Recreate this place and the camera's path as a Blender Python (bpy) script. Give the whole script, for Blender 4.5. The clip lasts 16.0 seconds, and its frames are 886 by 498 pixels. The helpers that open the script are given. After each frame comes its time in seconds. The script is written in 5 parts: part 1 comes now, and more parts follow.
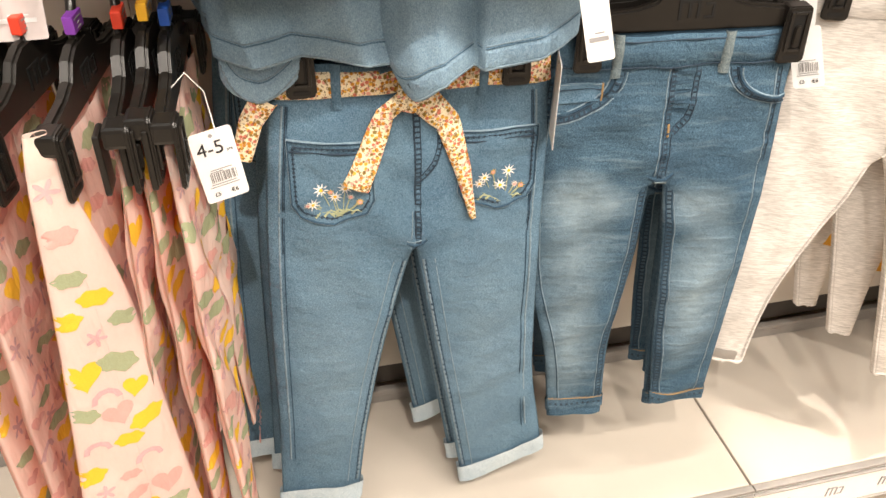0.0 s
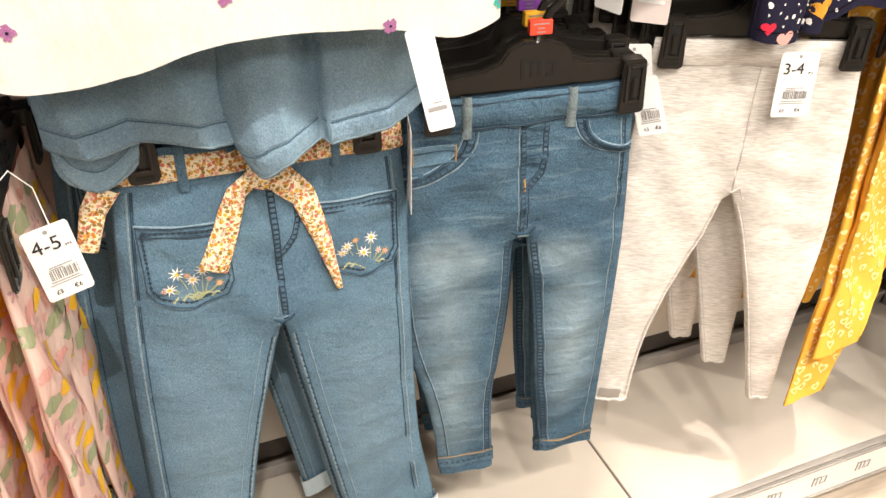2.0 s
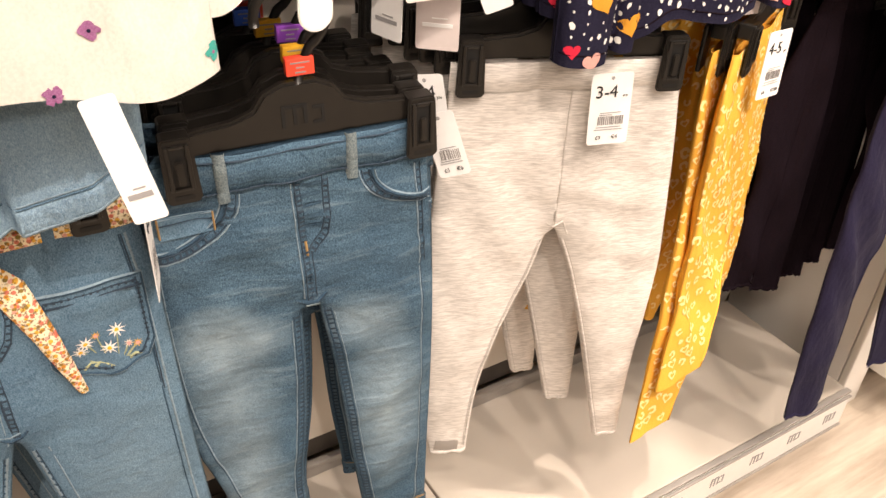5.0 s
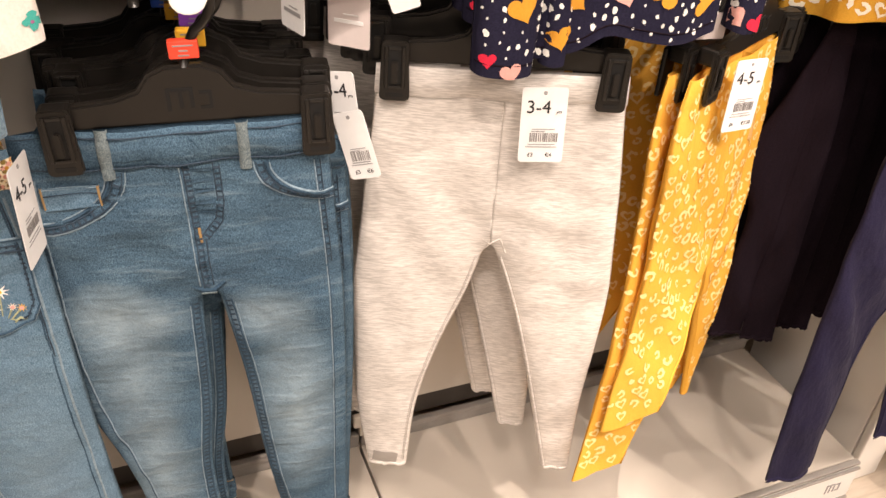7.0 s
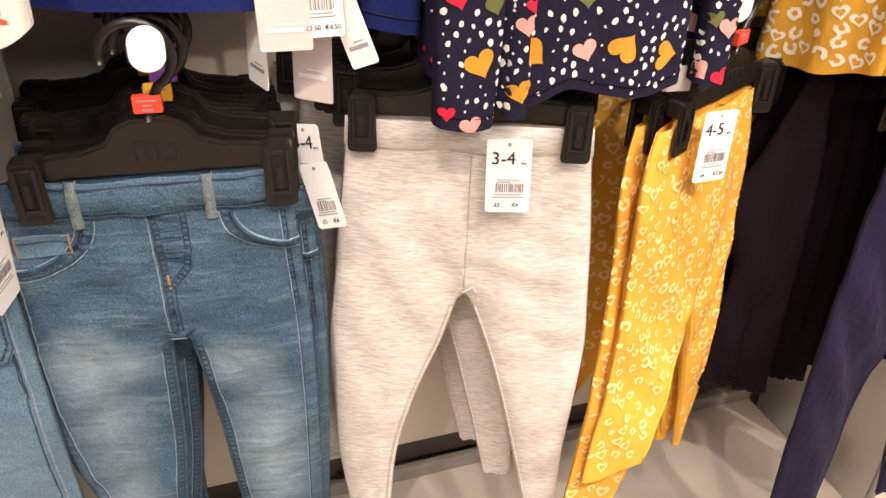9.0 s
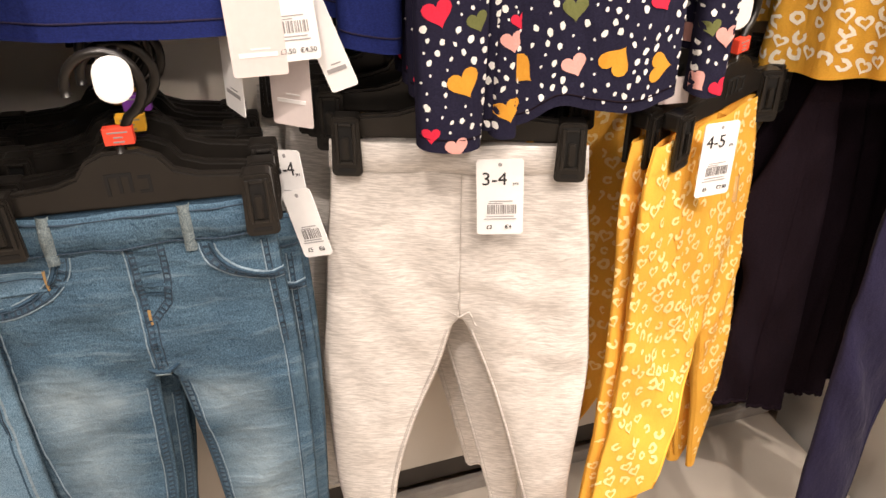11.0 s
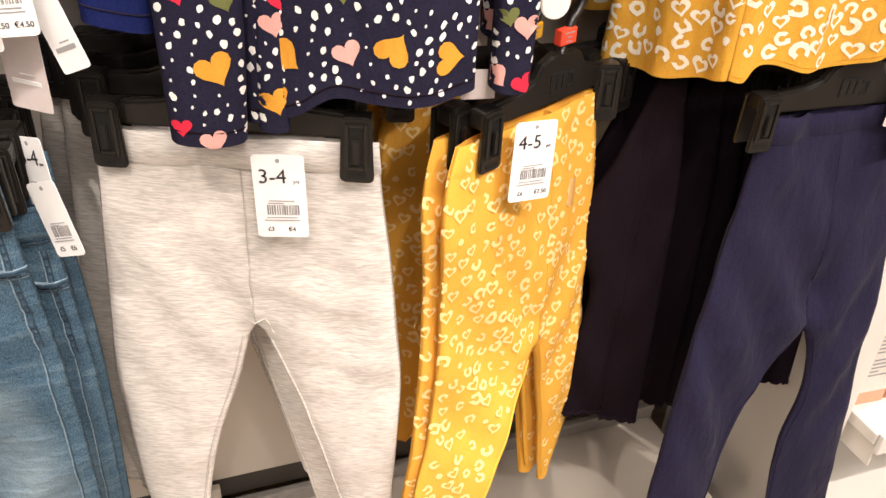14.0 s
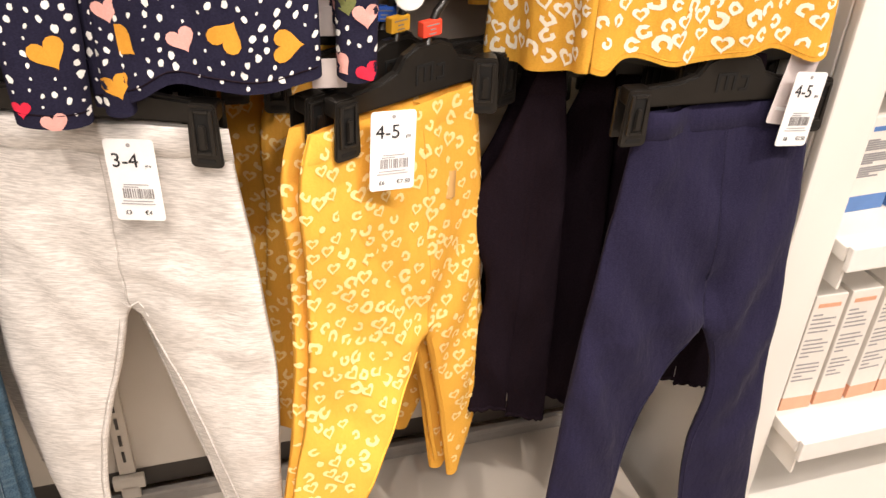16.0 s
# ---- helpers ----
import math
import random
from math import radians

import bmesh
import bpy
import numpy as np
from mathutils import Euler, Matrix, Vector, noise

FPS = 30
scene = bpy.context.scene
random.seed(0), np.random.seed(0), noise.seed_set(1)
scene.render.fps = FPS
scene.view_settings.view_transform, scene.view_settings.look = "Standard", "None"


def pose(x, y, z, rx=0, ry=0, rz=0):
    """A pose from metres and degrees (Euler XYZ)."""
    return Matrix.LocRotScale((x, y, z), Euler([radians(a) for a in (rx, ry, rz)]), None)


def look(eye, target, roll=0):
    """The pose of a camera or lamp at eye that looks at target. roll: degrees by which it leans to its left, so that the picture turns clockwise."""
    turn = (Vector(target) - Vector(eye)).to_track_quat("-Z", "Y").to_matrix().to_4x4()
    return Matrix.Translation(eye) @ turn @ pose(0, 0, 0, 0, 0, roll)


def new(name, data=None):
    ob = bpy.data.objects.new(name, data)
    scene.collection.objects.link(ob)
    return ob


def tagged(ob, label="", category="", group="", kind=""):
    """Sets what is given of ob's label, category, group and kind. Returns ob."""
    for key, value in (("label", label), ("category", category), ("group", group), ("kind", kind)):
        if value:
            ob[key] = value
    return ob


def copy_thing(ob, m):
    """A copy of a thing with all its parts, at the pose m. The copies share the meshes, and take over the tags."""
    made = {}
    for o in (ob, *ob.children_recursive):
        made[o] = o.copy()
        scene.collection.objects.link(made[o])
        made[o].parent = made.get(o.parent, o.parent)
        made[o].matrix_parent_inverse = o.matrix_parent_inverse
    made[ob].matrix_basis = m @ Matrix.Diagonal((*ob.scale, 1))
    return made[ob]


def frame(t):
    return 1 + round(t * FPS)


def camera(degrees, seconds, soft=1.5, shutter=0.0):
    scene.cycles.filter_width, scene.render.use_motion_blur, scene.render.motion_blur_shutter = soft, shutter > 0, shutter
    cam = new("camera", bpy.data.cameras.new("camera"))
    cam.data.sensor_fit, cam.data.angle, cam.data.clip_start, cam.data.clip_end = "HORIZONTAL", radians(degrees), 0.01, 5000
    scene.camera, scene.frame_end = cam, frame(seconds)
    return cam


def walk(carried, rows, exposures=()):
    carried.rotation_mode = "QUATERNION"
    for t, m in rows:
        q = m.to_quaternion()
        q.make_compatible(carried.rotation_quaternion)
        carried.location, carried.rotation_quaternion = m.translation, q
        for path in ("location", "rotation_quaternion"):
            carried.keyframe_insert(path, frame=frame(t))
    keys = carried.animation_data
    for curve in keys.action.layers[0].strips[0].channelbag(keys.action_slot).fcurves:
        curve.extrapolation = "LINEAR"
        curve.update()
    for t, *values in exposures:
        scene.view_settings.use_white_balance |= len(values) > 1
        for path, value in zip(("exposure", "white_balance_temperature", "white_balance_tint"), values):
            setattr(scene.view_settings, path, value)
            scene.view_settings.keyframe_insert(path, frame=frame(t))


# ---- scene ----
cam = camera(55.9, 16.0)
METRES, EYE, TILT, LEAN, TURN = 1.15, 1.29, -37.36, -1.31, -14.14
ROWS = [
    (0.0, 0.0, 0.0, 0.0, 0.0, 0.0, -0.0),
    (0.5, 0.0078, 0.0018, 0.0059, 0.09, 0.38, 1.26),
    (1.0, 0.0178, 0.0011, 0.0094, -1.06, 1.36, 2.65),
    (1.5, 0.0283, 0.0024, 0.0145, -4.1, 2.5, 3.98),
    (2.0, 0.0395, 0.0062, 0.0227, -6.54, 2.71, 5.12),
    (2.5, 0.0514, 0.0223, 0.031, -8.53, 2.64, 5.91),
    (3.0, 0.0643, 0.0496, 0.0499, -10.7, 2.16, 7.03),
    (3.5, 0.0666, 0.0772, 0.0731, -13.47, 1.12, 8.3),
    (4.0, 0.0759, 0.1014, 0.0977, -16.27, 0.11, 9.6),
    (4.5, 0.1053, 0.1164, 0.105, -16.43, -0.02, 10.37),
    (5.0, 0.1632, 0.1224, 0.0992, -14.7, 0.4, 9.51),
    (7.5, 0.3812, 0.1105, 0.0723, -6.43, 2.22, 2.28),
    (8.0, 0.396, 0.1064, 0.075, -5.91, 2.51, 2.28),
    (8.5, 0.4079, 0.1005, 0.0768, -5.41, 3.7, 2.22),
    (9.0, 0.4238, 0.0956, 0.0764, -4.81, 5.14, 2.4),
    (11.5, 0.4507, 0.1412, 0.1075, -3.43, 5.72, 4.31),
    (12.0, 0.4439, 0.1667, 0.1288, -6.1, 4.72, 4.99),
    (12.5, 0.4556, 0.1798, 0.1367, -6.75, 4.22, 5.57),
    (13.0, 0.4945, 0.1893, 0.1369, -6.39, 3.73, 5.22),
    (13.5, 0.5555, 0.1861, 0.1317, -5.6, 3.72, 4.34),
    (14.0, 0.6295, 0.1818, 0.1201, -5.15, 3.89, 2.1),
    (14.5, 0.6874, 0.1764, 0.1087, -4.66, 4.25, 1.28),
    (15.0, 0.7381, 0.17, 0.1002, -3.9, 4.48, 0.73),
    (15.5, 0.7683, 0.166, 0.0967, -3.28, 4.64, 0.45),
    (16.0, 0.7915, 0.1631, 0.0938, -2.55, 4.76, 0.86),
]
walk(cam, [(t, pose(0, 0, EYE, TILT, LEAN, TURN) @ pose(METRES * x, METRES * y, METRES * z, 90 + pitch, roll, yaw)) for t, x, y, z, yaw, pitch, roll in ROWS],
     [(0.0, 0.2, 6600, 11), (2.5, 0.18, 6500, 10), (4.5, 0.0, 7000, 16), (9.0, -0.06, 6850, 19), (12.5, -0.1, 6600, 15), (16.0, -0.04, 6450, 15)])

# ---- light and exposure ----
world = bpy.data.worlds.new("shop_air")
world.use_nodes = True
world.node_tree.nodes["Background"].inputs[0].default_value = (1.0, 0.93, 0.86, 1)
world.node_tree.nodes["Background"].inputs[1].default_value = 0.012
scene.world = world
WARM = (0.99, 0.905, 0.80)


def lamp(name, kind, at, target, power, size, angle=60.0):
    data = bpy.data.lights.new(name, kind)
    data.energy, data.color = power, WARM
    if kind == "AREA":
        data.shape, data.size, data.size_y = "RECTANGLE", size[0], size[1]
    else:
        data.shadow_soft_size, data.spot_size, data.spot_blend = size, radians(angle), 0.6
    ob = new(name, data)
    ob.matrix_basis = look(at, target)
    return ob


for sx, sy, power in ((-0.55, 0.58, 75), (0.45, 0.66, 62), (1.15, 0.66, 70), (2.2, 0.5, 75)):
    lamp("ceiling_spot", "SPOT", (sx, sy, 2.92), (sx + 0.02, 0.76, 0.3), power, 0.008, 60)
lamp("ceiling_spot", "SPOT", (1.12, 0.42, 2.92), (0.98, 0.785, 0.135), 210, 0.004, 11)
for sx, power in ((0.05, 160), (0.85, 72), (1.6, 84), (2.35, 155)):
    lamp("ceiling_spot", "SPOT", (sx, -0.62, 2.92), (sx - 0.35, 0.85, 0.65), power, 0.015, 60)
# unseen area lamps added at ceiling height as soft fill
for px in (-1.2, 0.8, 2.8):
    lamp("ceiling_panel_glow", "AREA", (px, -0.85, 2.95), (px, -0.7, 0), 30, (1.2, 0.5))
    lamp("ceiling_panel_glow", "AREA", (px, -2.3, 2.95), (px, -1.2, 0), 38, (1.2, 0.5))


# ---- materials ----
def node_mat(name, rough=0.8, metal=0.0, sheen=0.0):
    m = bpy.data.materials.new(name)
    m.use_nodes = True
    b = m.node_tree.nodes["Principled BSDF"]
    b.inputs["Roughness"].default_value, b.inputs["Metallic"].default_value = rough, metal
    b.inputs["Sheen Weight"].default_value = sheen
    b.inputs["Specular IOR Level"].default_value = 0.12 if rough > 0.85 else 0.5
    return m, m.node_tree.nodes, m.node_tree.links, b


def noise_fac(nodes, links, scale3, detail=4.0, rough=0.6, size=1.0):
    tc, mp, nz = nodes.new("ShaderNodeTexCoord"), nodes.new("ShaderNodeMapping"), nodes.new("ShaderNodeTexNoise")
    mp.inputs["Scale"].default_value = scale3
    nz.inputs["Scale"].default_value, nz.inputs["Detail"].default_value, nz.inputs["Roughness"].default_value = size, detail, rough
    links.new(tc.outputs["Object"], mp.inputs["Vector"])
    links.new(mp.outputs["Vector"], nz.inputs["Vector"])
    return nz.outputs["Fac"]


def ramp(nodes, links, fac, stops):
    r = nodes.new("ShaderNodeValToRGB")
    while len(r.color_ramp.elements) < len(stops):
        r.color_ramp.elements.new(0.5)
    for e, (p, c) in zip(r.color_ramp.elements, stops):
        e.position, e.color = p, (*c, 1)
    links.new(fac, r.inputs["Fac"])
    return r.outputs["Color"]


def mix(nodes, links, kind, fac, a, b):
    m = nodes.new("ShaderNodeMix")
    m.data_type, m.blend_type = "RGBA", kind
    for sock, val in ((m.inputs[0], fac), (m.inputs[6], a), (m.inputs[7], b)):
        if isinstance(val, (float, int)):
            sock.default_value = val
        elif isinstance(val, tuple):
            sock.default_value = (*val, 1)
        else:
            links.new(val, sock)
    return m.outputs[2]


def bump(nodes, links, b, fac, strength, dist):
    bp = nodes.new("ShaderNodeBump")
    if b.inputs["Normal"].is_linked:
        links.new(b.inputs["Normal"].links[0].from_socket, bp.inputs["Normal"])
    bp.inputs["Strength"].default_value, bp.inputs["Distance"].default_value = strength, dist
    links.new(fac, bp.inputs["Height"])
    links.new(bp.outputs["Normal"], b.inputs["Normal"])


def cloth(name, low, high, fine=(700, 700, 700), rough=0.9, sheen=0.0, grain=0.5, weave=0.25, crumple=(34, 34, 13), gloss=0.12, glow=None, lumps=0.8):
    """Woven or knitted cloth: fine yarn grain and broad tone drift."""
    m, n, l, b = node_mat(name, rough, 0, sheen)
    b.inputs["Specular IOR Level"].default_value = gloss
    g = noise_fac(n, l, fine, 2.0, 0.5)
    broad = noise_fac(n, l, (9, 9, 9), 3.0, 0.5)
    c = ramp(n, l, g, ((0.36, low), (0.64, high)))
    mid = tuple((x + y) / 2 for x, y in zip(low, high))
    c = mix(n, l, "MIX", 1.0 - grain, c, mid)
    shade = ramp(n, l, broad, ((0.3, (0.86, 0.86, 0.86)), (0.7, (1, 1, 1))))
    c = mix(n, l, "MULTIPLY", 1.0, c, shade)
    l.new(c, b.inputs["Base Color"])
    bump(n, l, b, noise_fac(n, l, crumple, 3.0, 0.55), lumps, 0.008)
    bump(n, l, b, g, weave, 0.0006)
    if glow:
        # thin jersey lets some light through; the glow colour also tints its shaded sides
        tr, mx = n.new("ShaderNodeBsdfTranslucent"), n.new("ShaderNodeMixShader")
        tr.inputs["Color"].default_value, mx.inputs[0].default_value = (*glow, 1), 0.34
        l.new(b.outputs[0], mx.inputs[1])
        l.new(tr.outputs[0], mx.inputs[2])
        l.new(mx.outputs[0], n["Material Output"].inputs[0])
    return m


def denim(name, dark, light, fades=(), worn=(0.40, 0.50, 0.55), whisk=0.0):
    """Twill with pale yarn ends, soft broad fading and worn patches (u, z, half width, half height, amount)."""
    m, n, l, b = node_mat(name, 0.9)
    b.inputs["Specular IOR Level"].default_value = 0.2
    yarn = noise_fac(n, l, (1150, 650, 520), 3.0, 0.7)
    broad = noise_fac(n, l, (14, 9, 10), 4.0, 0.6)
    c = ramp(n, l, yarn, ((0.36, dark), (0.66, light)))
    c = mix(n, l, "MULTIPLY", 1.0, c, ramp(n, l, broad, ((0.3, (0.8, 0.84, 0.88)), (0.7, (1.1, 1.08, 1.05)))))
    if whisk:
        w = noise_fac(n, l, (10, 5, 105), 4.0, 0.6)
        c = mix(n, l, "MIX", ramp(n, l, w, ((0.54, (0, 0, 0)), (0.72, (whisk, whisk, whisk)))), c, worn)
    tc = n.new("ShaderNodeTexCoord")
    for u, z, hw, hh, amount in fades:
        mp, gr, mu = n.new("ShaderNodeMapping"), n.new("ShaderNodeTexGradient"), n.new("ShaderNodeMath")
        mp.vector_type = "TEXTURE"
        mp.inputs["Location"].default_value, mp.inputs["Scale"].default_value = (u, 0, z), (hw, 5, hh)
        gr.gradient_type = "SPHERICAL"
        l.new(tc.outputs["Object"], mp.inputs["Vector"])
        l.new(mp.outputs["Vector"], gr.inputs["Vector"])
        patch = noise_fac(n, l, (45, 45, 75), 6.0, 0.65)
        rr = ramp(n, l, patch, ((0.25, (0.5, 0.5, 0.5)), (0.72, (1, 1, 1))))
        mu.operation = "MULTIPLY"
        l.new(gr.outputs["Fac"], mu.inputs[0])
        l.new(rr, mu.inputs[1])
        mu2 = n.new("ShaderNodeMath")
        mu2.operation = "MULTIPLY"
        mu2.inputs[1].default_value = 0.8 * amount
        l.new(mu.outputs[0], mu2.inputs[0])
        c = mix(n, l, "MIX", mu2.outputs[0], c, worn)
    l.new(c, b.inputs["Base Color"])
    bump(n, l, b, noise_fac(n, l, (26, 26, 34), 4.0, 0.6), 0.8, 0.007)
    if whisk:
        bump(n, l, b, w, 0.5, 0.004)
    bump(n, l, b, yarn, 0.35, 0.0006)
    return m


def plain(name, col, rough=0.5, metal=0.0, vary=0.12, scale=40.0, relief=0.0):
    m, n, l, b = node_mat(name, rough, metal)
    f = noise_fac(n, l, (scale, scale, scale), 4.0, 0.6)
    lo = tuple(x * (1 - vary) for x in col)
    l.new(ramp(n, l, f, ((0.3, lo), (0.7, col))), b.inputs["Base Color"])
    if relief:
        bump(n, l, b, f, relief, 0.001)
    return m


DENIM_A = denim("washed_denim", (0.05, 0.108, 0.166), (0.168, 0.266, 0.352), ((-0.1, 0.45, 0.09, 0.3, 0.25), (0.11, 0.45, 0.09, 0.3, 0.25)))
DENIM_B = denim("faded_stretch_denim", (0.019, 0.050, 0.085), (0.10, 0.172, 0.236),
                ((-0.09, 0.695, 0.06, 0.055, 0.85), (-0.04, 0.685, 0.035, 0.03, 0.5), (-0.085, 0.60, 0.06, 0.16, 0.62), (0.07, 0.68, 0.06, 0.045, 0.75), (0.095, 0.53, 0.055, 0.17, 0.9), (-0.078, 0.43, 0.05, 0.14, 0.7)), worn=(0.37, 0.47, 0.52), whisk=0.17)
DENIM_DARK = denim("dark_seam_denim", (0.02, 0.045, 0.075), (0.06, 0.11, 0.16))
CHAMBRAY = denim("chambray", (0.145, 0.24, 0.33), (0.31, 0.435, 0.53))
LOOP = denim("greyed_denim", (0.085, 0.115, 0.13), (0.24, 0.29, 0.30))
CHAMBRAY_HEM = denim("chambray_hem", (0.15, 0.25, 0.345), (0.33, 0.455, 0.55))
THREAD = plain("pale_thread", (0.235, 0.325, 0.39), 0.8, 0, 0.45, 260)
THREAD_DARK = plain("navy_thread", (0.024, 0.05, 0.082), 0.8, 0, 0.5, 300)
THREAD_TAN = plain("tan_thread", (0.32, 0.2, 0.08), 0.8)
CUFF_IN = denim("denim_reverse", (0.38, 0.47, 0.53), (0.66, 0.72, 0.74))
HEATHER = cloth("grey_heather_jersey", (0.50, 0.465, 0.43), (0.90, 0.85, 0.80), (75, 75, 800), grain=0.6, crumple=(30, 30, 110), lumps=0.12)
YELLOW = cloth("mustard_jersey", (0.72, 0.355, 0.042), (0.89, 0.475, 0.08), (600, 600, 900), grain=0.35, lumps=0.5)
YELLOW_INK = cloth("pale_yellow_ink", (0.88, 0.63, 0.24), (0.95, 0.74, 0.37), grain=0.4)
MUSTARD = cloth("mustard_top_cotton", (0.60, 0.30, 0.035), (0.80, 0.43, 0.06), (500, 500, 900), grain=0.4)
CREAM_INK = cloth("cream_ink", (0.84, 0.76, 0.60), (0.93, 0.87, 0.74), grain=0.4)
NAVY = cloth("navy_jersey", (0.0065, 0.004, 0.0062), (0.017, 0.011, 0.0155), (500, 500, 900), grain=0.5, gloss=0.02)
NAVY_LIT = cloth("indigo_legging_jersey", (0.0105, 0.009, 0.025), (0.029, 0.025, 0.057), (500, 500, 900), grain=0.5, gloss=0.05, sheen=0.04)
NAVY_TOP = cloth("navy_print_cotton", (0.009, 0.008, 0.022), (0.024, 0.022, 0.046), (500, 500, 900), grain=0.5)
WHITE_INK = cloth("white_ink", (0.78, 0.76, 0.72), (0.9, 0.88, 0.85), grain=0.3)
OCHRE_INK = cloth("ochre_ink", (0.62, 0.27, 0.03), (0.75, 0.36, 0.05), grain=0.4)
PINK_INK = cloth("pink_ink", (0.70, 0.33, 0.29), (0.80, 0.43, 0.38), grain=0.4)
RED_INK = cloth("red_ink", (0.62, 0.02, 0.05), (0.75, 0.04, 0.08), grain=0.4)
GREEN_INK = cloth("sage_ink", (0.31, 0.33, 0.19), (0.42, 0.44, 0.28), grain=0.4)
OLIVE_INK = cloth("olive_ink", (0.12, 0.13, 0.045), (0.18, 0.19, 0.07), grain=0.4)
SUN_INK = cloth("sun_yellow_ink", (0.84, 0.46, 0.03), (0.94, 0.56, 0.06), grain=0.4)
MAUVE_INK = cloth("mauve_ink", (0.60, 0.33, 0.34), (0.72, 0.45, 0.44), grain=0.4)
# orange-red glow stands in for light bounced between the pink cloths
BLUSH = cloth("blush_jersey", (0.95, 0.755, 0.655), (0.98, 0.85, 0.77), (600, 600, 900), grain=0.3, glow=(0.98, 0.26, 0.12))
BLOUSE = cloth("ivory_cotton", (0.66, 0.61, 0.555), (0.80, 0.75, 0.69), (420, 420, 420), grain=0.4, weave=0.5)
PURPLE = cloth("purple_thread", (0.25, 0.08, 0.20), (0.42, 0.19, 0.36), (900, 900, 900))
TEAL = cloth("teal_thread", (0.03, 0.32, 0.28), (0.08, 0.45, 0.38), (900, 900, 900))
SCARLET = cloth("scarlet_thread", (0.6, 0.06, 0.03), (0.8, 0.12, 0.06), (900, 900, 900))
COBALT = cloth("cobalt_jersey", (0.008, 0.013, 0.075), (0.016, 0.026, 0.14), (500, 500, 700))
KRAFT = plain("tan_kraft_card", (0.58, 0.33, 0.11), 0.7)
PLASTIC = plain("black_hanger_plastic", (0.0135, 0.0115, 0.0097), 0.33, 0, 0.3, 60, 0.03)
# darker copy of the hanger plastic: shade inside the clip slots, put into colour
PLASTIC_SHADE = plain("shaded_slot_plastic", (0.003, 0.003, 0.003), 0.6)
PLASTIC_LOGO = plain("embossed_plastic", (0.0015, 0.0015, 0.0015), 0.7)
CARD = plain("white_card", (0.84, 0.83, 0.82), 0.55, 0, 0.04, 120)
CARD_PINK = plain("blush_card", (0.66, 0.58, 0.56), 0.6, 0, 0.05, 120)
INK = plain("black_ink", (0.02, 0.02, 0.022), 0.6)
INK_SOFT = plain("faded_black_ink", (0.27, 0.255, 0.25), 0.6)
SEAM_GREY = plain("grey_seam_thread", (0.50, 0.46, 0.42), 0.8)
INK_GREY = plain("grey_ink", (0.33, 0.32, 0.32), 0.6)
MARK = {"red": plain("red_marker", (0.80, 0.07, 0.035), 0.4), "yellow": plain("yellow_marker", (0.80, 0.42, 0.03), 0.4),
        "purple": plain("purple_marker", (0.25, 0.06, 0.42), 0.4), "blue": plain("blue_marker", (0.03, 0.12, 0.55), 0.4)}
DISC = plain("white_plastic", (0.85, 0.84, 0.80), 0.35, 0, 0.03)
STEEL = plain("chrome_steel", (0.30, 0.29, 0.28), 0.3, 1.0, 0.15)
DECK = plain("cream_powder_coat", (0.52, 0.468, 0.405), 0.42, 0, 0.07, 7, 0.02)
BACK = plain("cream_back_panel", (0.66, 0.60, 0.525), 0.5, 0, 0.05, 5)
RAIL = plain("grey_profile", (0.36, 0.335, 0.31), 0.4, 0.3, 0.15)
DARKGAP = plain("brown_recess", (0.055, 0.045, 0.037), 0.6)
WHITE = plain("white_laminate", (0.80, 0.77, 0.72), 0.4, 0, 0.04, 5)
STRIP = plain("white_ticket_strip", (0.82, 0.80, 0.77), 0.3, 0, 0.04)
ORANGE = plain("orange_print", (0.76, 0.40, 0.25), 0.5)
BOXCARD = plain("cream_carton", (0.78, 0.74, 0.68), 0.5, 0, 0.05)
SKYBLUE = plain("blue_print", (0.10, 0.22, 0.5), 0.5)
PAINT = plain("dulled_wall_paint", (0.32, 0.30, 0.28), 0.8, 0, 0.05, 3)

# floral sash: petals and leaves in cells
FLORAL, _n, _l, _b = node_mat("ditsy_floral_cotton", 0.9, 0, 0.1)
_tc, _mp, _v = _n.new("ShaderNodeTexCoord"), _n.new("ShaderNodeMapping"), _n.new("ShaderNodeTexVoronoi")
_mp.inputs["Scale"].default_value = (1, 0.3, 1)
_v.inputs["Scale"].default_value = 215
_l.new(_tc.outputs["Object"], _mp.inputs["Vector"])
_l.new(_mp.outputs["Vector"], _v.inputs["Vector"])
_hue = _n.new("ShaderNodeSeparateColor")
_l.new(_v.outputs["Color"], _hue.inputs[0])
_pet = ramp(_n, _l, _hue.outputs[0], ((0.0, (0.58, 0.24, 0.03)), (0.3, (0.76, 0.42, 0.06)), (0.5, (0.62, 0.17, 0.11)), (0.66, (0.76, 0.36, 0.28)), (0.85, (0.26, 0.17, 0.04))))
_pet.node.color_ramp.interpolation = "CONSTANT"
_edge = ramp(_n, _l, _v.outputs["Distance"], ((0.42, (0, 0, 0)), (0.56, (1, 1, 1))))
_col = mix(_n, _l, "MIX", _edge, _pet, (0.86, 0.74, 0.52))
_spk = noise_fac(_n, _l, (420, 200, 420), 1.0, 0.5)
_col = mix(_n, _l, "MIX", ramp(_n, _l, _spk, ((0.56, (0, 0, 0)), (0.62, (0.8, 0.8, 0.8)))), _col, (0.16, 0.09, 0.04))
_l.new(_col, _b.inputs["Base Color"])

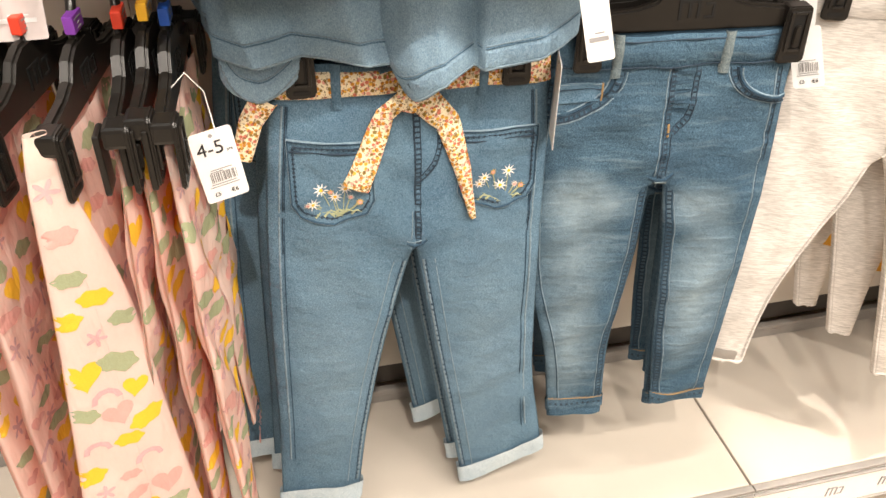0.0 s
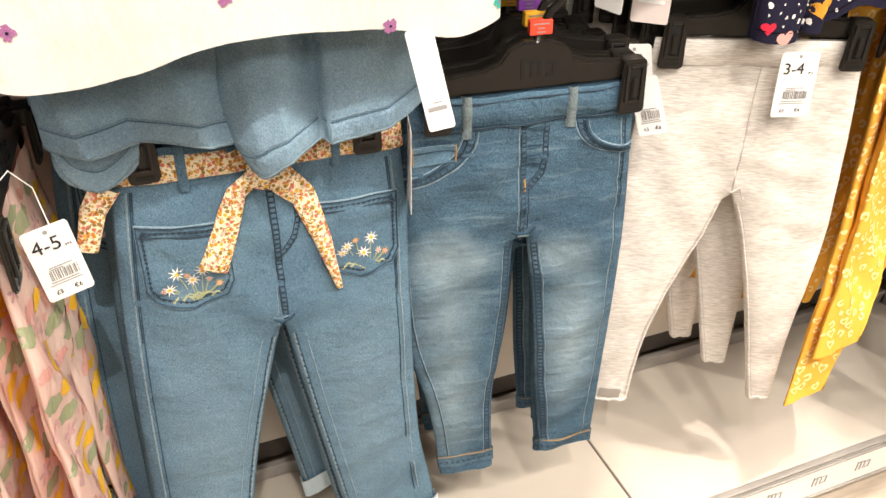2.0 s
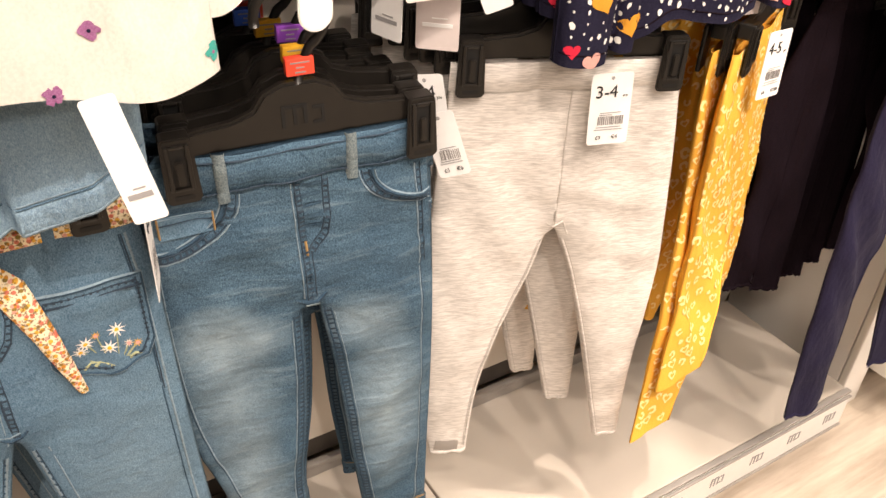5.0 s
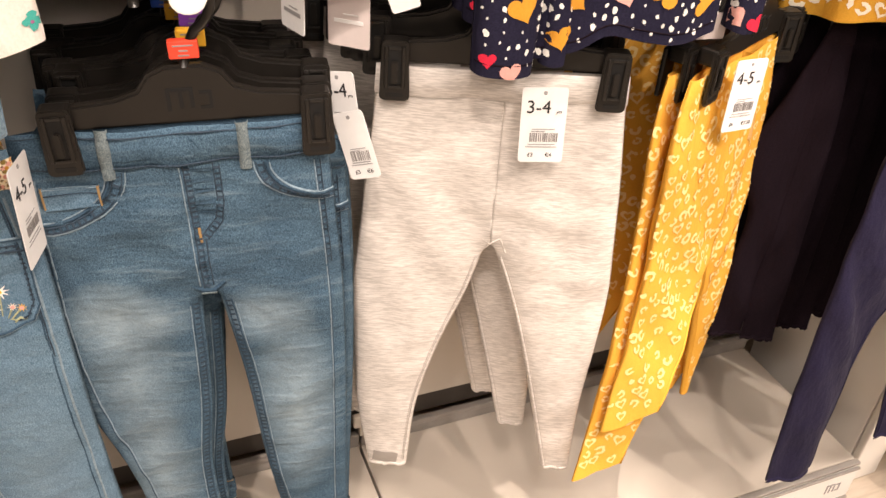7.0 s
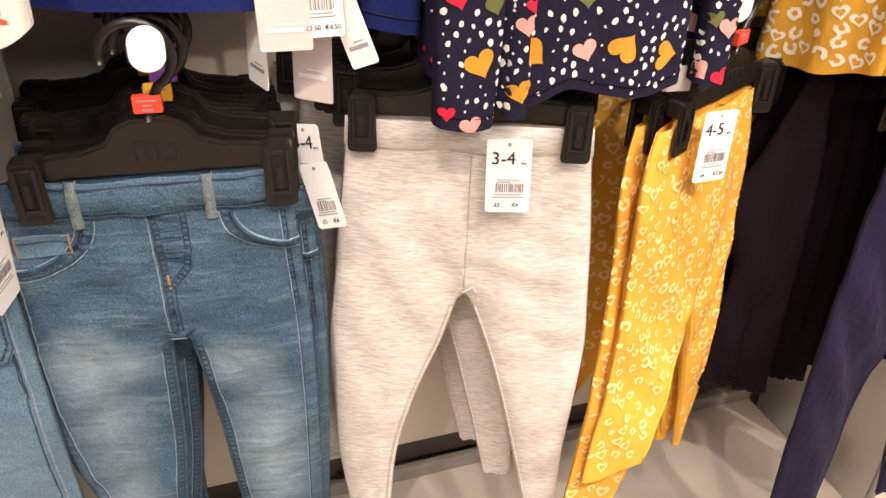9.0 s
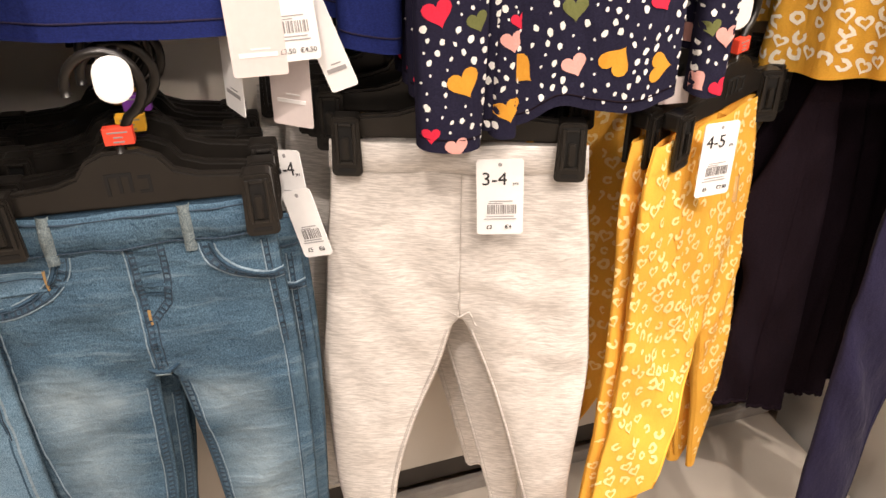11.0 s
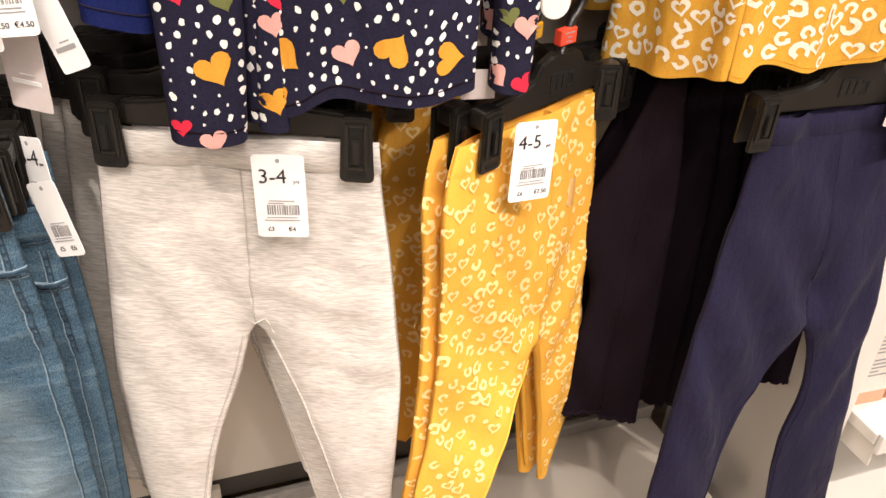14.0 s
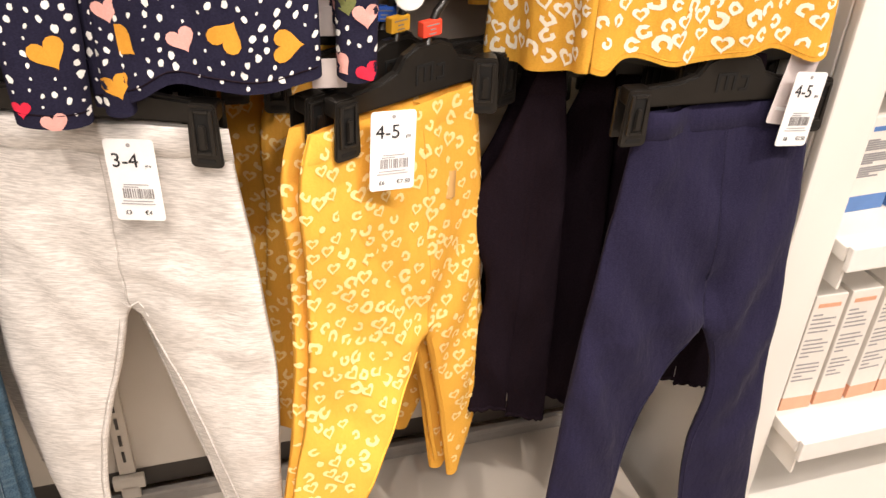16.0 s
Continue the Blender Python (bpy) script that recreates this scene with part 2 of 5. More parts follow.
# floor: pale oak-look vinyl
FLOORMAT, _n, _l, _b = node_mat("pale_vein_vinyl", 0.35)
_g = noise_fac(_n, _l, (2.5, 14, 4), 8.0, 0.62)
_g2 = noise_fac(_n, _l, (5, 60, 5), 3.0, 0.5)
_c = ramp(_n, _l, _g, ((0.32, (0.40, 0.325, 0.255)), (0.5, (0.56, 0.475, 0.385)), (0.66, (0.65, 0.57, 0.475))))
_c = mix(_n, _l, "MULTIPLY", 0.5, _c, ramp(_n, _l, _g2, ((0.4, (0.75, 0.72, 0.7)), (0.6, (1, 1, 1)))))
_l.new(_c, _b.inputs["Base Color"])
bump(_n, _l, _b, _g, 0.05, 0.001)


# ---- mesh helpers ----
def mesh_of(name, verts, faces, smooth=True):
    me = bpy.data.meshes.new(name)
    me.from_pydata([tuple(v) for v in verts], [], faces)
    me.update()
    if smooth:
        me.shade_smooth()
    return me


def part(name, me, material, parent, label=""):
    if isinstance(me, bmesh.types.BMesh):
        bm, me = me, bpy.data.meshes.new(name)
        bm.to_mesh(me)
        bm.free()
    if not me.materials:
        me.materials.append(material)
    ob = new(name, me)
    ob.parent = parent
    return tagged(ob, label)


def thing(name, m, label, category, group="", kind=""):
    ob = new(name)
    ob.empty_display_size = 0.05
    ob.matrix_basis = m
    return tagged(ob, label, category, group, kind)


def add_box(bm, c, s, bevel=0.0, m=None):
    got = bmesh.ops.create_cube(bm, size=1.0, matrix=(m or Matrix()) @ Matrix.Translation(c) @ Matrix.Diagonal((*s, 1)))
    if bevel:
        edges = list({e for v in got["verts"] for e in v.link_edges})
        bmesh.ops.bevel(bm, geom=edges, offset=bevel, segments=2, affect="EDGES", profile=0.6)
    return bm


def box(c, s, bevel=0.0, m=None):
    return add_box(bmesh.new(), c, s, bevel, m)


def prism(outline, y0, y1, bevel=0.0):
    """An outline of (u, z) points drawn out from y0 to y1."""
    bm = bmesh.new()
    face = bm.faces.new([bm.verts.new((u, y0, z)) for u, z in outline])
    ext = bmesh.ops.extrude_face_region(bm, geom=[face])
    bmesh.ops.translate(bm, verts=[v for v in ext["geom"] if isinstance(v, bmesh.types.BMVert)], vec=(0, y1 - y0, 0))
    bmesh.ops.recalc_face_normals(bm, faces=bm.faces)
    if bevel:
        bmesh.ops.bevel(bm, geom=[e for e in bm.edges if abs(e.verts[0].co.y - e.verts[1].co.y) < 1e-6], offset=bevel, segments=2, affect="EDGES")
    return bm


def rod(points, radius, n=8, flat=1.0):
    """A round bar along a line of points."""
    pts = [Vector(p) for p in points]
    verts, faces = [], []
    for i, p in enumerate(pts):
        d = (pts[min(i + 1, len(pts) - 1)] - pts[max(i - 1, 0)]).normalized()
        side = d.cross(Vector((0, 1, 0)))
        side = side.normalized() if side.length > 0.05 else Vector((1, 0, 0))
        up = side.cross(d)
        for k in range(n):
            a = 2 * math.pi * k / n
            verts.append(p + radius * (math.cos(a) * side + math.sin(a) * flat * up))
    for i in range(len(pts) - 1):
        for k in range(n):
            faces.append((i * n + k, i * n + (k + 1) % n, (i + 1) * n + (k + 1) % n, (i + 1) * n + k))
    faces.append(tuple(range(n)))
    faces.append(tuple(range((len(pts) - 1) * n, len(pts) * n))[::-1])
    return mesh_of("rod", verts, faces)


def rounded(w, h, r, n=4):
    """A rounded rectangle about the origin, as (u, z) points."""
    out = []
    for cx, cz, a0 in ((w / 2 - r, h / 2 - r, 0), (-w / 2 + r, h / 2 - r, 90), (-w / 2 + r, -h / 2 + r, 180), (w / 2 - r, -h / 2 + r, 270)):
        for k in range(n + 1):
            a = radians(a0 + 90 * k / n)
            out.append((cx + r * math.cos(a), cz + r * math.sin(a)))
    return out


def letters(text, size, at, material, parent, name="lettering"):
    """Raised lettering in the built-in font, facing -y."""
    cu = bpy.data.curves.new(name, "FONT")
    cu.body, cu.size, cu.extrude, cu.align_x = text, size, 0.0002, "LEFT"
    tmp = bpy.data.objects.new(name, cu)
    me = bpy.data.meshes.new_from_object(tmp)
    bpy.data.objects.remove(tmp)
    me.transform(pose(*at, 90, 0, 0))
    me.materials.clear()
    return part(name, me, material, parent)


def spline(keys):
    """A smooth curve through (z, value) keys."""
    keys = sorted(keys)
    zs, vs = np.array([k[0] for k in keys], float), np.array([k[1] for k in keys], float)
    slopes = np.gradient(vs, zs) if len(keys) > 2 else np.full(len(keys), (vs[-1] - vs[0]) / (zs[-1] - zs[0]))

    def value(z):
        z = min(max(z, zs[0]), zs[-1])
        i = min(max(int(np.searchsorted(zs, z)) - 1, 0), len(zs) - 2)
        h = zs[i + 1] - zs[i]
        t = (z - zs[i]) / h
        return float((2 * t ** 3 - 3 * t * t + 1) * vs[i] + (t ** 3 - 2 * t * t + t) * h * slopes[i] + (3 * t * t - 2 * t ** 3) * vs[i + 1] + (t ** 3 - t * t) * h * slopes[i + 1])
    return value


def step(x, a, b):
    t = min(max((x - a) / (b - a), 0), 1)
    return t * t * (3 - 2 * t)


def wave(u, z, k, seed):
    return noise.noise((u * k[0] + seed * 7.3, z * k[1] + seed * 3.1, seed * 1.7))


# ---- garments ----
class Trousers:
    """Two legs that meet on a centre seam. body: (z, left, centre, right); left and right: (z, outer, inner), from crotch to hem."""

    def __init__(self, body, left, right, thick=0.014, seed=1.0, soft=1.0, drape=(15, 3), creases=0.0, sway=0.0, twist=0.0, slant=(0.0, 0.0)):
        self.top, self.fork = body[0][0], body[-1][0]
        self.hem = (left[-1][0], right[-1][0])
        self.outer = (spline([(b[0], b[1]) for b in body] + [(k[0], k[1]) for k in left[1:]]), spline([(b[0], b[3]) for b in body] + [(k[0], k[1]) for k in right[1:]]))
        self.seam = spline([(b[0], b[2]) for b in body])
        self.inner = (spline([(k[0], k[2]) for k in left]), spline([(k[0], k[2]) for k in right]))
        self.thick, self.seed, self.soft, self.drape, self.creases, self.sway, self.twist, self.slant = thick, seed, soft, drape, creases, sway, twist, slant

    def edges(self, side, z):
        return self.outer[side](z), (self.seam(z) if z > self.fork else self.inner[side](z))

    def depth(self, side, face, a, z, u):
        body = step(z, self.fork - 0.01, self.fork + 0.012)
        round_out = math.sqrt(max(0.0, 1 - (1 - a) ** 6))
        round_in = math.sqrt(max(0.0, 1 - (1 - body) * a ** 6))
        fill = self.thick * (0.55 + 0.45 * step(z, self.top, self.top - 0.12)) * (0.45 + 0.55 * step(z, self.hem[side], self.hem[side] + 0.22)) * round_out * round_in
        fold = self.soft * (0.006 * wave(u, z, self.drape, self.seed) + 0.0028 * wave(u + 0.12 * z, z, (38, 9), self.seed + 2))
        pull = math.exp(-((z - self.fork) / 0.16) ** 2)
        fold += self.soft * 0.0035 * pull * math.sin(70 * (abs(u - self.seam(z)) + 0.55 * (self.fork - z)) + self.seed)
        if self.creases:
            near = math.exp(-((z - self.fork - 0.03) / 0.11) ** 2)
            fold += self.creases * near * wave(u * 0.8, z + 0.35 * abs(u - self.seam(z)), (7, 70), self.seed + 5)
            fold += self.creases * 0.9 * (1 - near) * wave(u, z - 0.5 * u, (9, 26), self.seed + 9)
        lean = self.sway * (self.top - z)
        if self.twist and side == 0:
            lean += self.twist * step(z, 0.66, 0.42) * (u - self.outer[0](z))
        return -lean - (fill + fold * round_out * round_in) if face > 0 else -lean + fill * 0.9 - fold * round_out * round_in

    def front(self, u, z, off=0.0):
        """The place on the front at (u, z), off metres proud of it."""
        side = 0 if u < (self.seam(z) if z > self.fork else (self.inner[0](z) + self.inner[1](z)) / 2) else 1
        o, i = self.edges(side, z)
        a = min(max((u - o) / (i - o), 0.0), 1.0) if abs(i - o) > 1e-5 else 0.0
        u = o + (i - o) * a
        return Vector((u, self.depth(side, 1, a, z, u) - off, z))

    def leg(self, side, rows=46, cols=13, puff=0.0, z0=None, z1=None, lip=True):
        """One leg's shell, from the waist to its hem, or a stretch of it, puffed out."""
        z0, z1 = z0 or self.top, z1 or self.hem[side]
        verts, faces = [], []
        rings = [z0 + (z1 - z0) * i / (rows - 1) for i in range(rows)]
        jag = [0.0] * rows
        if lip:
            rings += [rings[-1], rings[-1], rings[-1] + 0.02]
            jag += [0.0, -0.0012, -0.0016]
        n = 2 * cols
        for z, shrink in zip(rings, jag):
            o, i = self.edges(side, z)
            for k in range(n):
                face = 1 if k < cols else -1
                j = k if k < cols else 2 * cols - 1 - k
                a = 0.5 - 0.5 * math.cos(math.pi * j / (cols - 1))
                u = o + (i - o) * a
                y = self.depth(side, face, a, z, u)
                p = puff + shrink
                sign = -1 if side == 0 else 1
                u += sign * p * (1 - 2 * a if z < self.fork else max(0.0, 1 - 2 * a))
                verts.append((u, y - p * face, z + self.slant[side] * (1 - a) * step(z, self.hem[side] + 0.3, self.hem[side] + 0.03)))
        for r in range(len(rings) - 1):
            if lip and r == rows - 1:
                continue
            for k in range(n):
                q = (r * n + k, r * n + (k + 1) % n, (r + 1) * n + (k + 1) % n, (r + 1) * n + k)
                faces.append(q if side == 0 else q[::-1])
        return mesh_of("leg", verts, faces)

    def band(self, z0, z1, off, cols=40):
        """A strip that runs round the front between two heights."""
        verts, faces = [], []
        for j in range(cols + 1):
            t = j / cols
            for z, o in ((z0, off * 0.2), (z0 - 0.001, off), (z1 + 0.001, off), (z1, off * 0.2)):
                u = self.outer[0](z) + (self.outer[1](z) - self.outer[0](z)) * t
                p = self.front(u, z, o)
                p.x += (2 * t - 1) * off
                verts.append(p)
        for j in range(cols):
            for k in range(3):
                faces.append((j * 4 + k, j * 4 + k + 1, j * 4 + 5 + k, j * 4 + 4 + k))
        return mesh_of("band", verts, faces)

    def ribbon(self, path, width, off, fine=0.008):
        return ribbon_on(self.front, path, width, off, fine)


def resample(path, fine):
    pts = [Vector(p).to_2d() for p in path]
    out = [pts[0]]
    for a, b in zip(pts, pts[1:]):
        k = max(1, int((b - a).length / fine))
        out += [a.lerp(b, (i + 1) / k) for i in range(k)]
    return out


def ribbon_on(surface, path, width, off, fine=0.008):
    """A raised strip that follows a line of (u, z) points on a surface. width: one number or one for each end."""
    pts = resample(path, fine)
    w0, w1 = width if isinstance(width, tuple) else (width, width)
    verts, faces = [], []
    for i, p in enumerate(pts):
        d = (pts[min(i + 1, len(pts) - 1)] - pts[max(i - 1, 0)]).normalized()
        nrm = Vector((-d.y, d.x)) * (w0 + (w1 - w0) * i / max(1, len(pts) - 1)) / 2
        for s, o in ((-1, -0.0005), (-0.8, off), (0, off * 1.15), (0.8, off), (1, -0.0005)):
            q = p + nrm * s
            verts.append(surface(q.x, q.y, o))
    for i in range(len(pts) - 1):
        for k in range(4):
            faces.append((i * 5 + k, i * 5 + k + 1, i * 5 + 6 + k, i * 5 + 5 + k))
    return mesh_of("ribbon", verts, faces)


def patch_on(surface, shapes, off):
    """Flat printed shapes laid on a surface; each is (u, z, outline) with (du, dz) points round a centre."""
    verts, faces = [], []
    for u, z, outline in shapes:
        b, k = len(verts), len(outline)
        verts.append(surface(u, z, off))
        for s in (0.5, 1.0):
            verts += [surface(u + du * s, z + dz * s, off) for du, dz in outline]
        for i in range(k):
            j = (i + 1) % k
            faces.append((b, b + 1 + i, b + 1 + j))
            faces.append((b + 1 + i, b + 1 + k + i, b + 1 + k + j, b + 1 + j))
    return mesh_of("print", verts, faces)


def ring_on(surface, shapes, off):
    """Printed outlines: each is (u, z, outline, share of the inner edge, first, last)."""
    verts, faces = [], []
    for u, z, outline, inner, first, last in shapes:
        k = len(outline)
        idx = list(range(int(first * k), int(last * k) + 1))
        b = len(verts)
        for i in idx:
            du, dz = outline[i % k]
            verts.append(surface(u + du, z + dz, off))
            verts.append(surface(u + du * inner, z + dz * inner, off))
        for j in range(len(idx) - 1):
            faces.append((b + 2 * j, b + 2 * j + 1, b + 2 * j + 3, b + 2 * j + 2))
    return mesh_of("print", verts, faces)


def turned(points, size, angle):
    c, s = math.cos(angle) * size, math.sin(angle) * size
    return [(x * c - y * s, x * s + y * c) for x, y in points]


HEART = [(0.062 * 16 * math.sin(a) ** 3, 0.062 * (13 * math.cos(a) - 5 * math.cos(2 * a) - 2 * math.cos(3 * a) - math.cos(4 * a) + 2.5)) for a in (2 * math.pi * k / 22 for k in range(22))]
DISCS = [(math.cos(2 * math.pi * k / 10), math.sin(2 * math.pi * k / 10)) for k in range(10)]
CLOUD = [((1 + 0.09 * math.cos(6 * a)) * math.cos(a), (0.55 + 0.09 * math.cos(6 * a + 0.5)) * math.sin(a)) for a in (2 * math.pi * k / 22 for k in range(22))]
PETALS = [((0.62 + 0.38 * math.cos(5 * a)) * math.cos(a), (0.62 + 0.38 * math.cos(5 * a)) * math.sin(a)) for a in (2 * math.pi * k / 40 for k in range(40))]


def blob(rng, k=10, rough=0.22):
    return [(d[0] * (1 + rng.uniform(-rough, rough)), d[1] * (1 + rng.uniform(-rough, rough))) for d in DISCS[:k]]


def scatter(rng, u0, u1, z0, z1, gap, tries=4000):
    """Places in a rectangle that keep a gap from one another."""
    out = []
    for _ in range(tries):
        u, z = rng.uniform(u0, u1), rng.uniform(z0, z1)
        if all((u - a) ** 2 + (z - b) ** 2 > gap * gap for a, b in out):
            out.append((u, z))
    return out


def leopard(surface, u0, u1, z0, z1, gap, size, seed, inside=None):
    """Hearts and broken rings, scattered over a stretch of cloth."""
    rng = random.Random(seed)
    shapes = []
    for u, z in scatter(rng, u0, u1, z0, z1, gap):
        if inside and not inside(u, z):
            continue
        s, kind = size * rng.uniform(0.75, 1.15), rng.random()
        if kind < 0.36:
            shapes.append((u, z, turned(HEART, s, rng.uniform(-0.4, 0.4)), 0.52, 0, 1))
        elif kind < 0.9:
            start = rng.random()
            shapes.append((u, z, turned(blob(rng), s * 0.85, rng.uniform(0, 6)), 0.42, start, start + rng.uniform(0.72, 0.96)))
        else:
            shapes.append((u, z, turned(blob(rng), s * 0.5, 0), 0.02, 0, 1))
    return ring_on(surface, shapes, 0.0007)


class Sheet:
    """A top's lower body hung from above: a closed shell between two edges with a shaped hem. edges: (z, left, right)."""

    def __init__(self, edges, hem, depth, fold, top):
        self.left, self.right = spline([(e[0], e[1]) for e in edges]), spline([(e[0], e[2]) for e in edges])
        self.hem, self.thick, self.fold, self.top = hem, depth, fold, top

    def front(self, u, z, off=0.0):
        l, r = self.left(z), self.right(z)
        a = min(max((u - l) / (r - l), 0), 1)
        u = l + (r - l) * a
        rim = (1 - abs(2 * a - 1) ** 5) ** 0.5
        return Vector((u, -self.thick * rim - self.fold(u, z) * (0.3 + 0.7 * rim) - off, z))

    def shell(self, rows=26, cols=60, back_drop=0.0):
        verts, faces = [], []
        n = 2 * cols
        for r in range(rows + 3):
            v = min(r, rows - 1) / (rows - 1)
            for k in range(n):
                j = k if k < cols else n - 1 - k
                a = 0.5 - 0.5 * math.cos(math.pi * j / (cols - 1))
                zm = self.hem(a) + (back_drop if k >= cols else 0.0)
                z = self.top + (zm - self.top) * v
                l, rr = self.left(z), self.right(z)
                u = l + (rr - l) * a
                p = self.front(u, z)
                rim = (1 - abs(2 * a - 1) ** 5) ** 0.5
                y = p.y if k < cols else self.thick * rim - self.fold(u, z) * 0.5
                if r > rows:
                    y += (0.001 if k < cols else -0.001)
                    z += 0.012 * (r - rows - 1)
                verts.append((u, y, z))
        for r in range(rows + 2):
            if r == rows - 1:
                continue
            for k in range(n):
                faces.append((r * n + k, r * n + (k + 1) % n, (r + 1) * n + (k + 1) % n, (r + 1) * n + k))
        return mesh_of("shell", verts, faces)

    def hem_line(self, lift, cols=50):
        out = []
        for j in range(cols + 1):
            a = j / cols
            z = self.hem(a) + lift
            out.append((self.left(z) + (self.right(z) - self.left(z)) * a, z))
        return out


# ---- the shop fitting ----
DECK_Z, FRONT_Y, BACK_Y, JOINT_X, END_X = 0.135, 0.712, 1.045, 0.742, 1.602
BAY = END_X - JOINT_X

floor = part("floor", box((0.8, -2.6, -0.02), (12.0, 8.4, 0.04)), FLOORMAT, None)
tagged(floor, "pale beige wood-look vinyl shop floor", "floor", kind="structure")
# ceiling and walls stay out of view; their paint is dulled to cut bounced light
ceiling = part("ceiling", box((0.8, -2.6, 3.03), (12.0, 8.4, 0.06)), PAINT, None)
tagged(ceiling, "unseen shop ceiling in dulled paint", "ceiling", kind="structure")
for name, c, s in (("wall_north", (0.8, 1.35, 1.5), (12.0, 0.1, 3.0)), ("wall_south", (0.8, -6.75, 1.5), (12.0, 0.1, 3.0)),
                   ("wall_west", (-5.15, -2.7, 1.5), (0.1, 8.0, 3.0)), ("wall_east", (6.75, -2.7, 1.5), (0.1, 8.0, 3.0))):
    tagged(part(name, box(c, s), PAINT, None), "unseen shop wall in dulled paint", "wall", kind="structure")


def bay_unit(x0, label):
    """One bay of the gondola: back panel, slotted upright, base deck, kick recess, ticket strip."""
    unit = thing("gondola_bay", pose(x0, 0, 0), label, "shop shelving", "gondola bays")
    part("back_panel", box((BAY / 2, BACK_Y + 0.012, 1.12), (BAY - 0.006, 0.018, 1.81), 0.002), BACK, unit)
    part("recess", box((BAY / 2, BACK_Y + 0.018, 0.195), (BAY - 0.006, 0.02, 0.05)), DARKGAP, unit, "dark brown gap under the back panel")
    bm = box((BAY / 2, BACK_Y - 0.006, 0.163), (BAY - 0.004, 0.014, 0.012), 0.003)
    add_box(bm, (BAY / 2, BACK_Y - 0.001, 0.146), (BAY - 0.004, 0.018, 0.02), 0.003)
    part("rear_rail", bm, RAIL, unit, "grey metal rear profile")
    # slotted upright
    bm = box((0.012, BACK_Y - 0.004, 1.12), (0.026, 0.012, 1.80), 0.002)
    part("upright", bm, BACK, unit)
    bm = bmesh.new()
    for i in range(46):
        add_box(bm, (0.012, BACK_Y - 0.0105, 0.26 + i * 0.036), (0.0045, 0.002, 0.022))
    part("slot_row", bm, DARKGAP, unit, "dark row of slots")
    bm = box((0.012, BACK_Y - 0.012, 0.205), (0.05, 0.012, 0.026), 0.003)
    add_box(bm, (0.012, BACK_Y - 0.012, 0.185), (0.03, 0.012, 0.03), 0.003)
    part("foot_bracket", bm, BACK, unit)
    part("base_deck", box((BAY / 2, (FRONT_Y + BACK_Y) / 2, DECK_Z - 0.012), (BAY - 0.004, BACK_Y - FRONT_Y - 0.008, 0.024), 0.003), DECK, unit, "cream powder-coated base shelf")
    part("kick_plate", box((BAY / 2, FRONT_Y + 0.035, 0.05), (BAY - 0.004, 0.01, 0.1)), BACK, unit)
    # ticket strip: two grey lips with a white face between
    bm = box((BAY / 2, FRONT_Y - 0.004, DECK_Z - 0.001), (BAY - 0.002, 0.012, 0.007), 0.002)
    add_box(bm, (BAY / 2, FRONT_Y - 0.011, DECK_Z - 0.0105), (BAY - 0.002, 0.006, 0.004), 0.001)
    add_box(bm, (BAY / 2, FRONT_Y - 0.010, 0.046), (BAY - 0.002, 0.010, 0.004), 0.001)
    part("ticket_channel", bm, RAIL, unit, "grey channel lips")
    face = part("ticket_strip", box((BAY / 2, FRONT_Y - 0.008, 0.086), (BAY - 0.002, 0.006, 0.075), 0.001), STRIP, unit, "white printed ticket strip")
    for i in range(8):
        lx = 0.058 + i * 0.107
        bm = bmesh.new()
        for dx, h in ((-0.013, 0.024), (-0.004, 0.02), (0.005, 0.02)):
            add_box(bm, (lx + dx, FRONT_Y - 0.0115, 0.076 + h / 2), (0.0028, 0.001, h))
        add_box(bm, (lx - 0.005, FRONT_Y - 0.0115, 0.097), (0.018, 0.001, 0.0028))
        add_box(bm, (lx + 0.013, FRONT_Y - 0.0115, 0.095), (0.009, 0.001, 0.002))
        add_box(bm, (lx + 0.0175, FRONT_Y - 0.0115, 0.0865), (0.0026, 0.001, 0.019))
        add_box(bm, (lx + 0.013, FRONT_Y - 0.0115, 0.078), (0.009, 0.001, 0.002))
        part("emblem", bm, INK_GREY, face)
    return unit


bay_unit(JOINT_X - BAY, "cream gondola bay with base deck, hung with blue jeans")
bay_unit(JOINT_X, "cream gondola bay with base deck, hung with leggings")
bay_unit(JOINT_X - 2 * BAY, "cream gondola bay with base deck beside patterned leggings")

# end panel and the shelving beyond it
panel = thing("end_panel", pose(1.709, 0.069, 0), "tall white laminate end panel of the gondola", "end panel")
part("board", box((0, 0.855, 1.05), (0.073, 0.311, 2.1), 0.002), WHITE, panel)
part("edge_trim", box((0, 0.689, 1.05), (0.074, 0.017, 2.1), 0.004), WHITE, panel, "glossy white front edging")
part("foot", box((0, 0.855, 0.012), (0.068, 0.31, 0.024), 0.002), RAIL, panel)


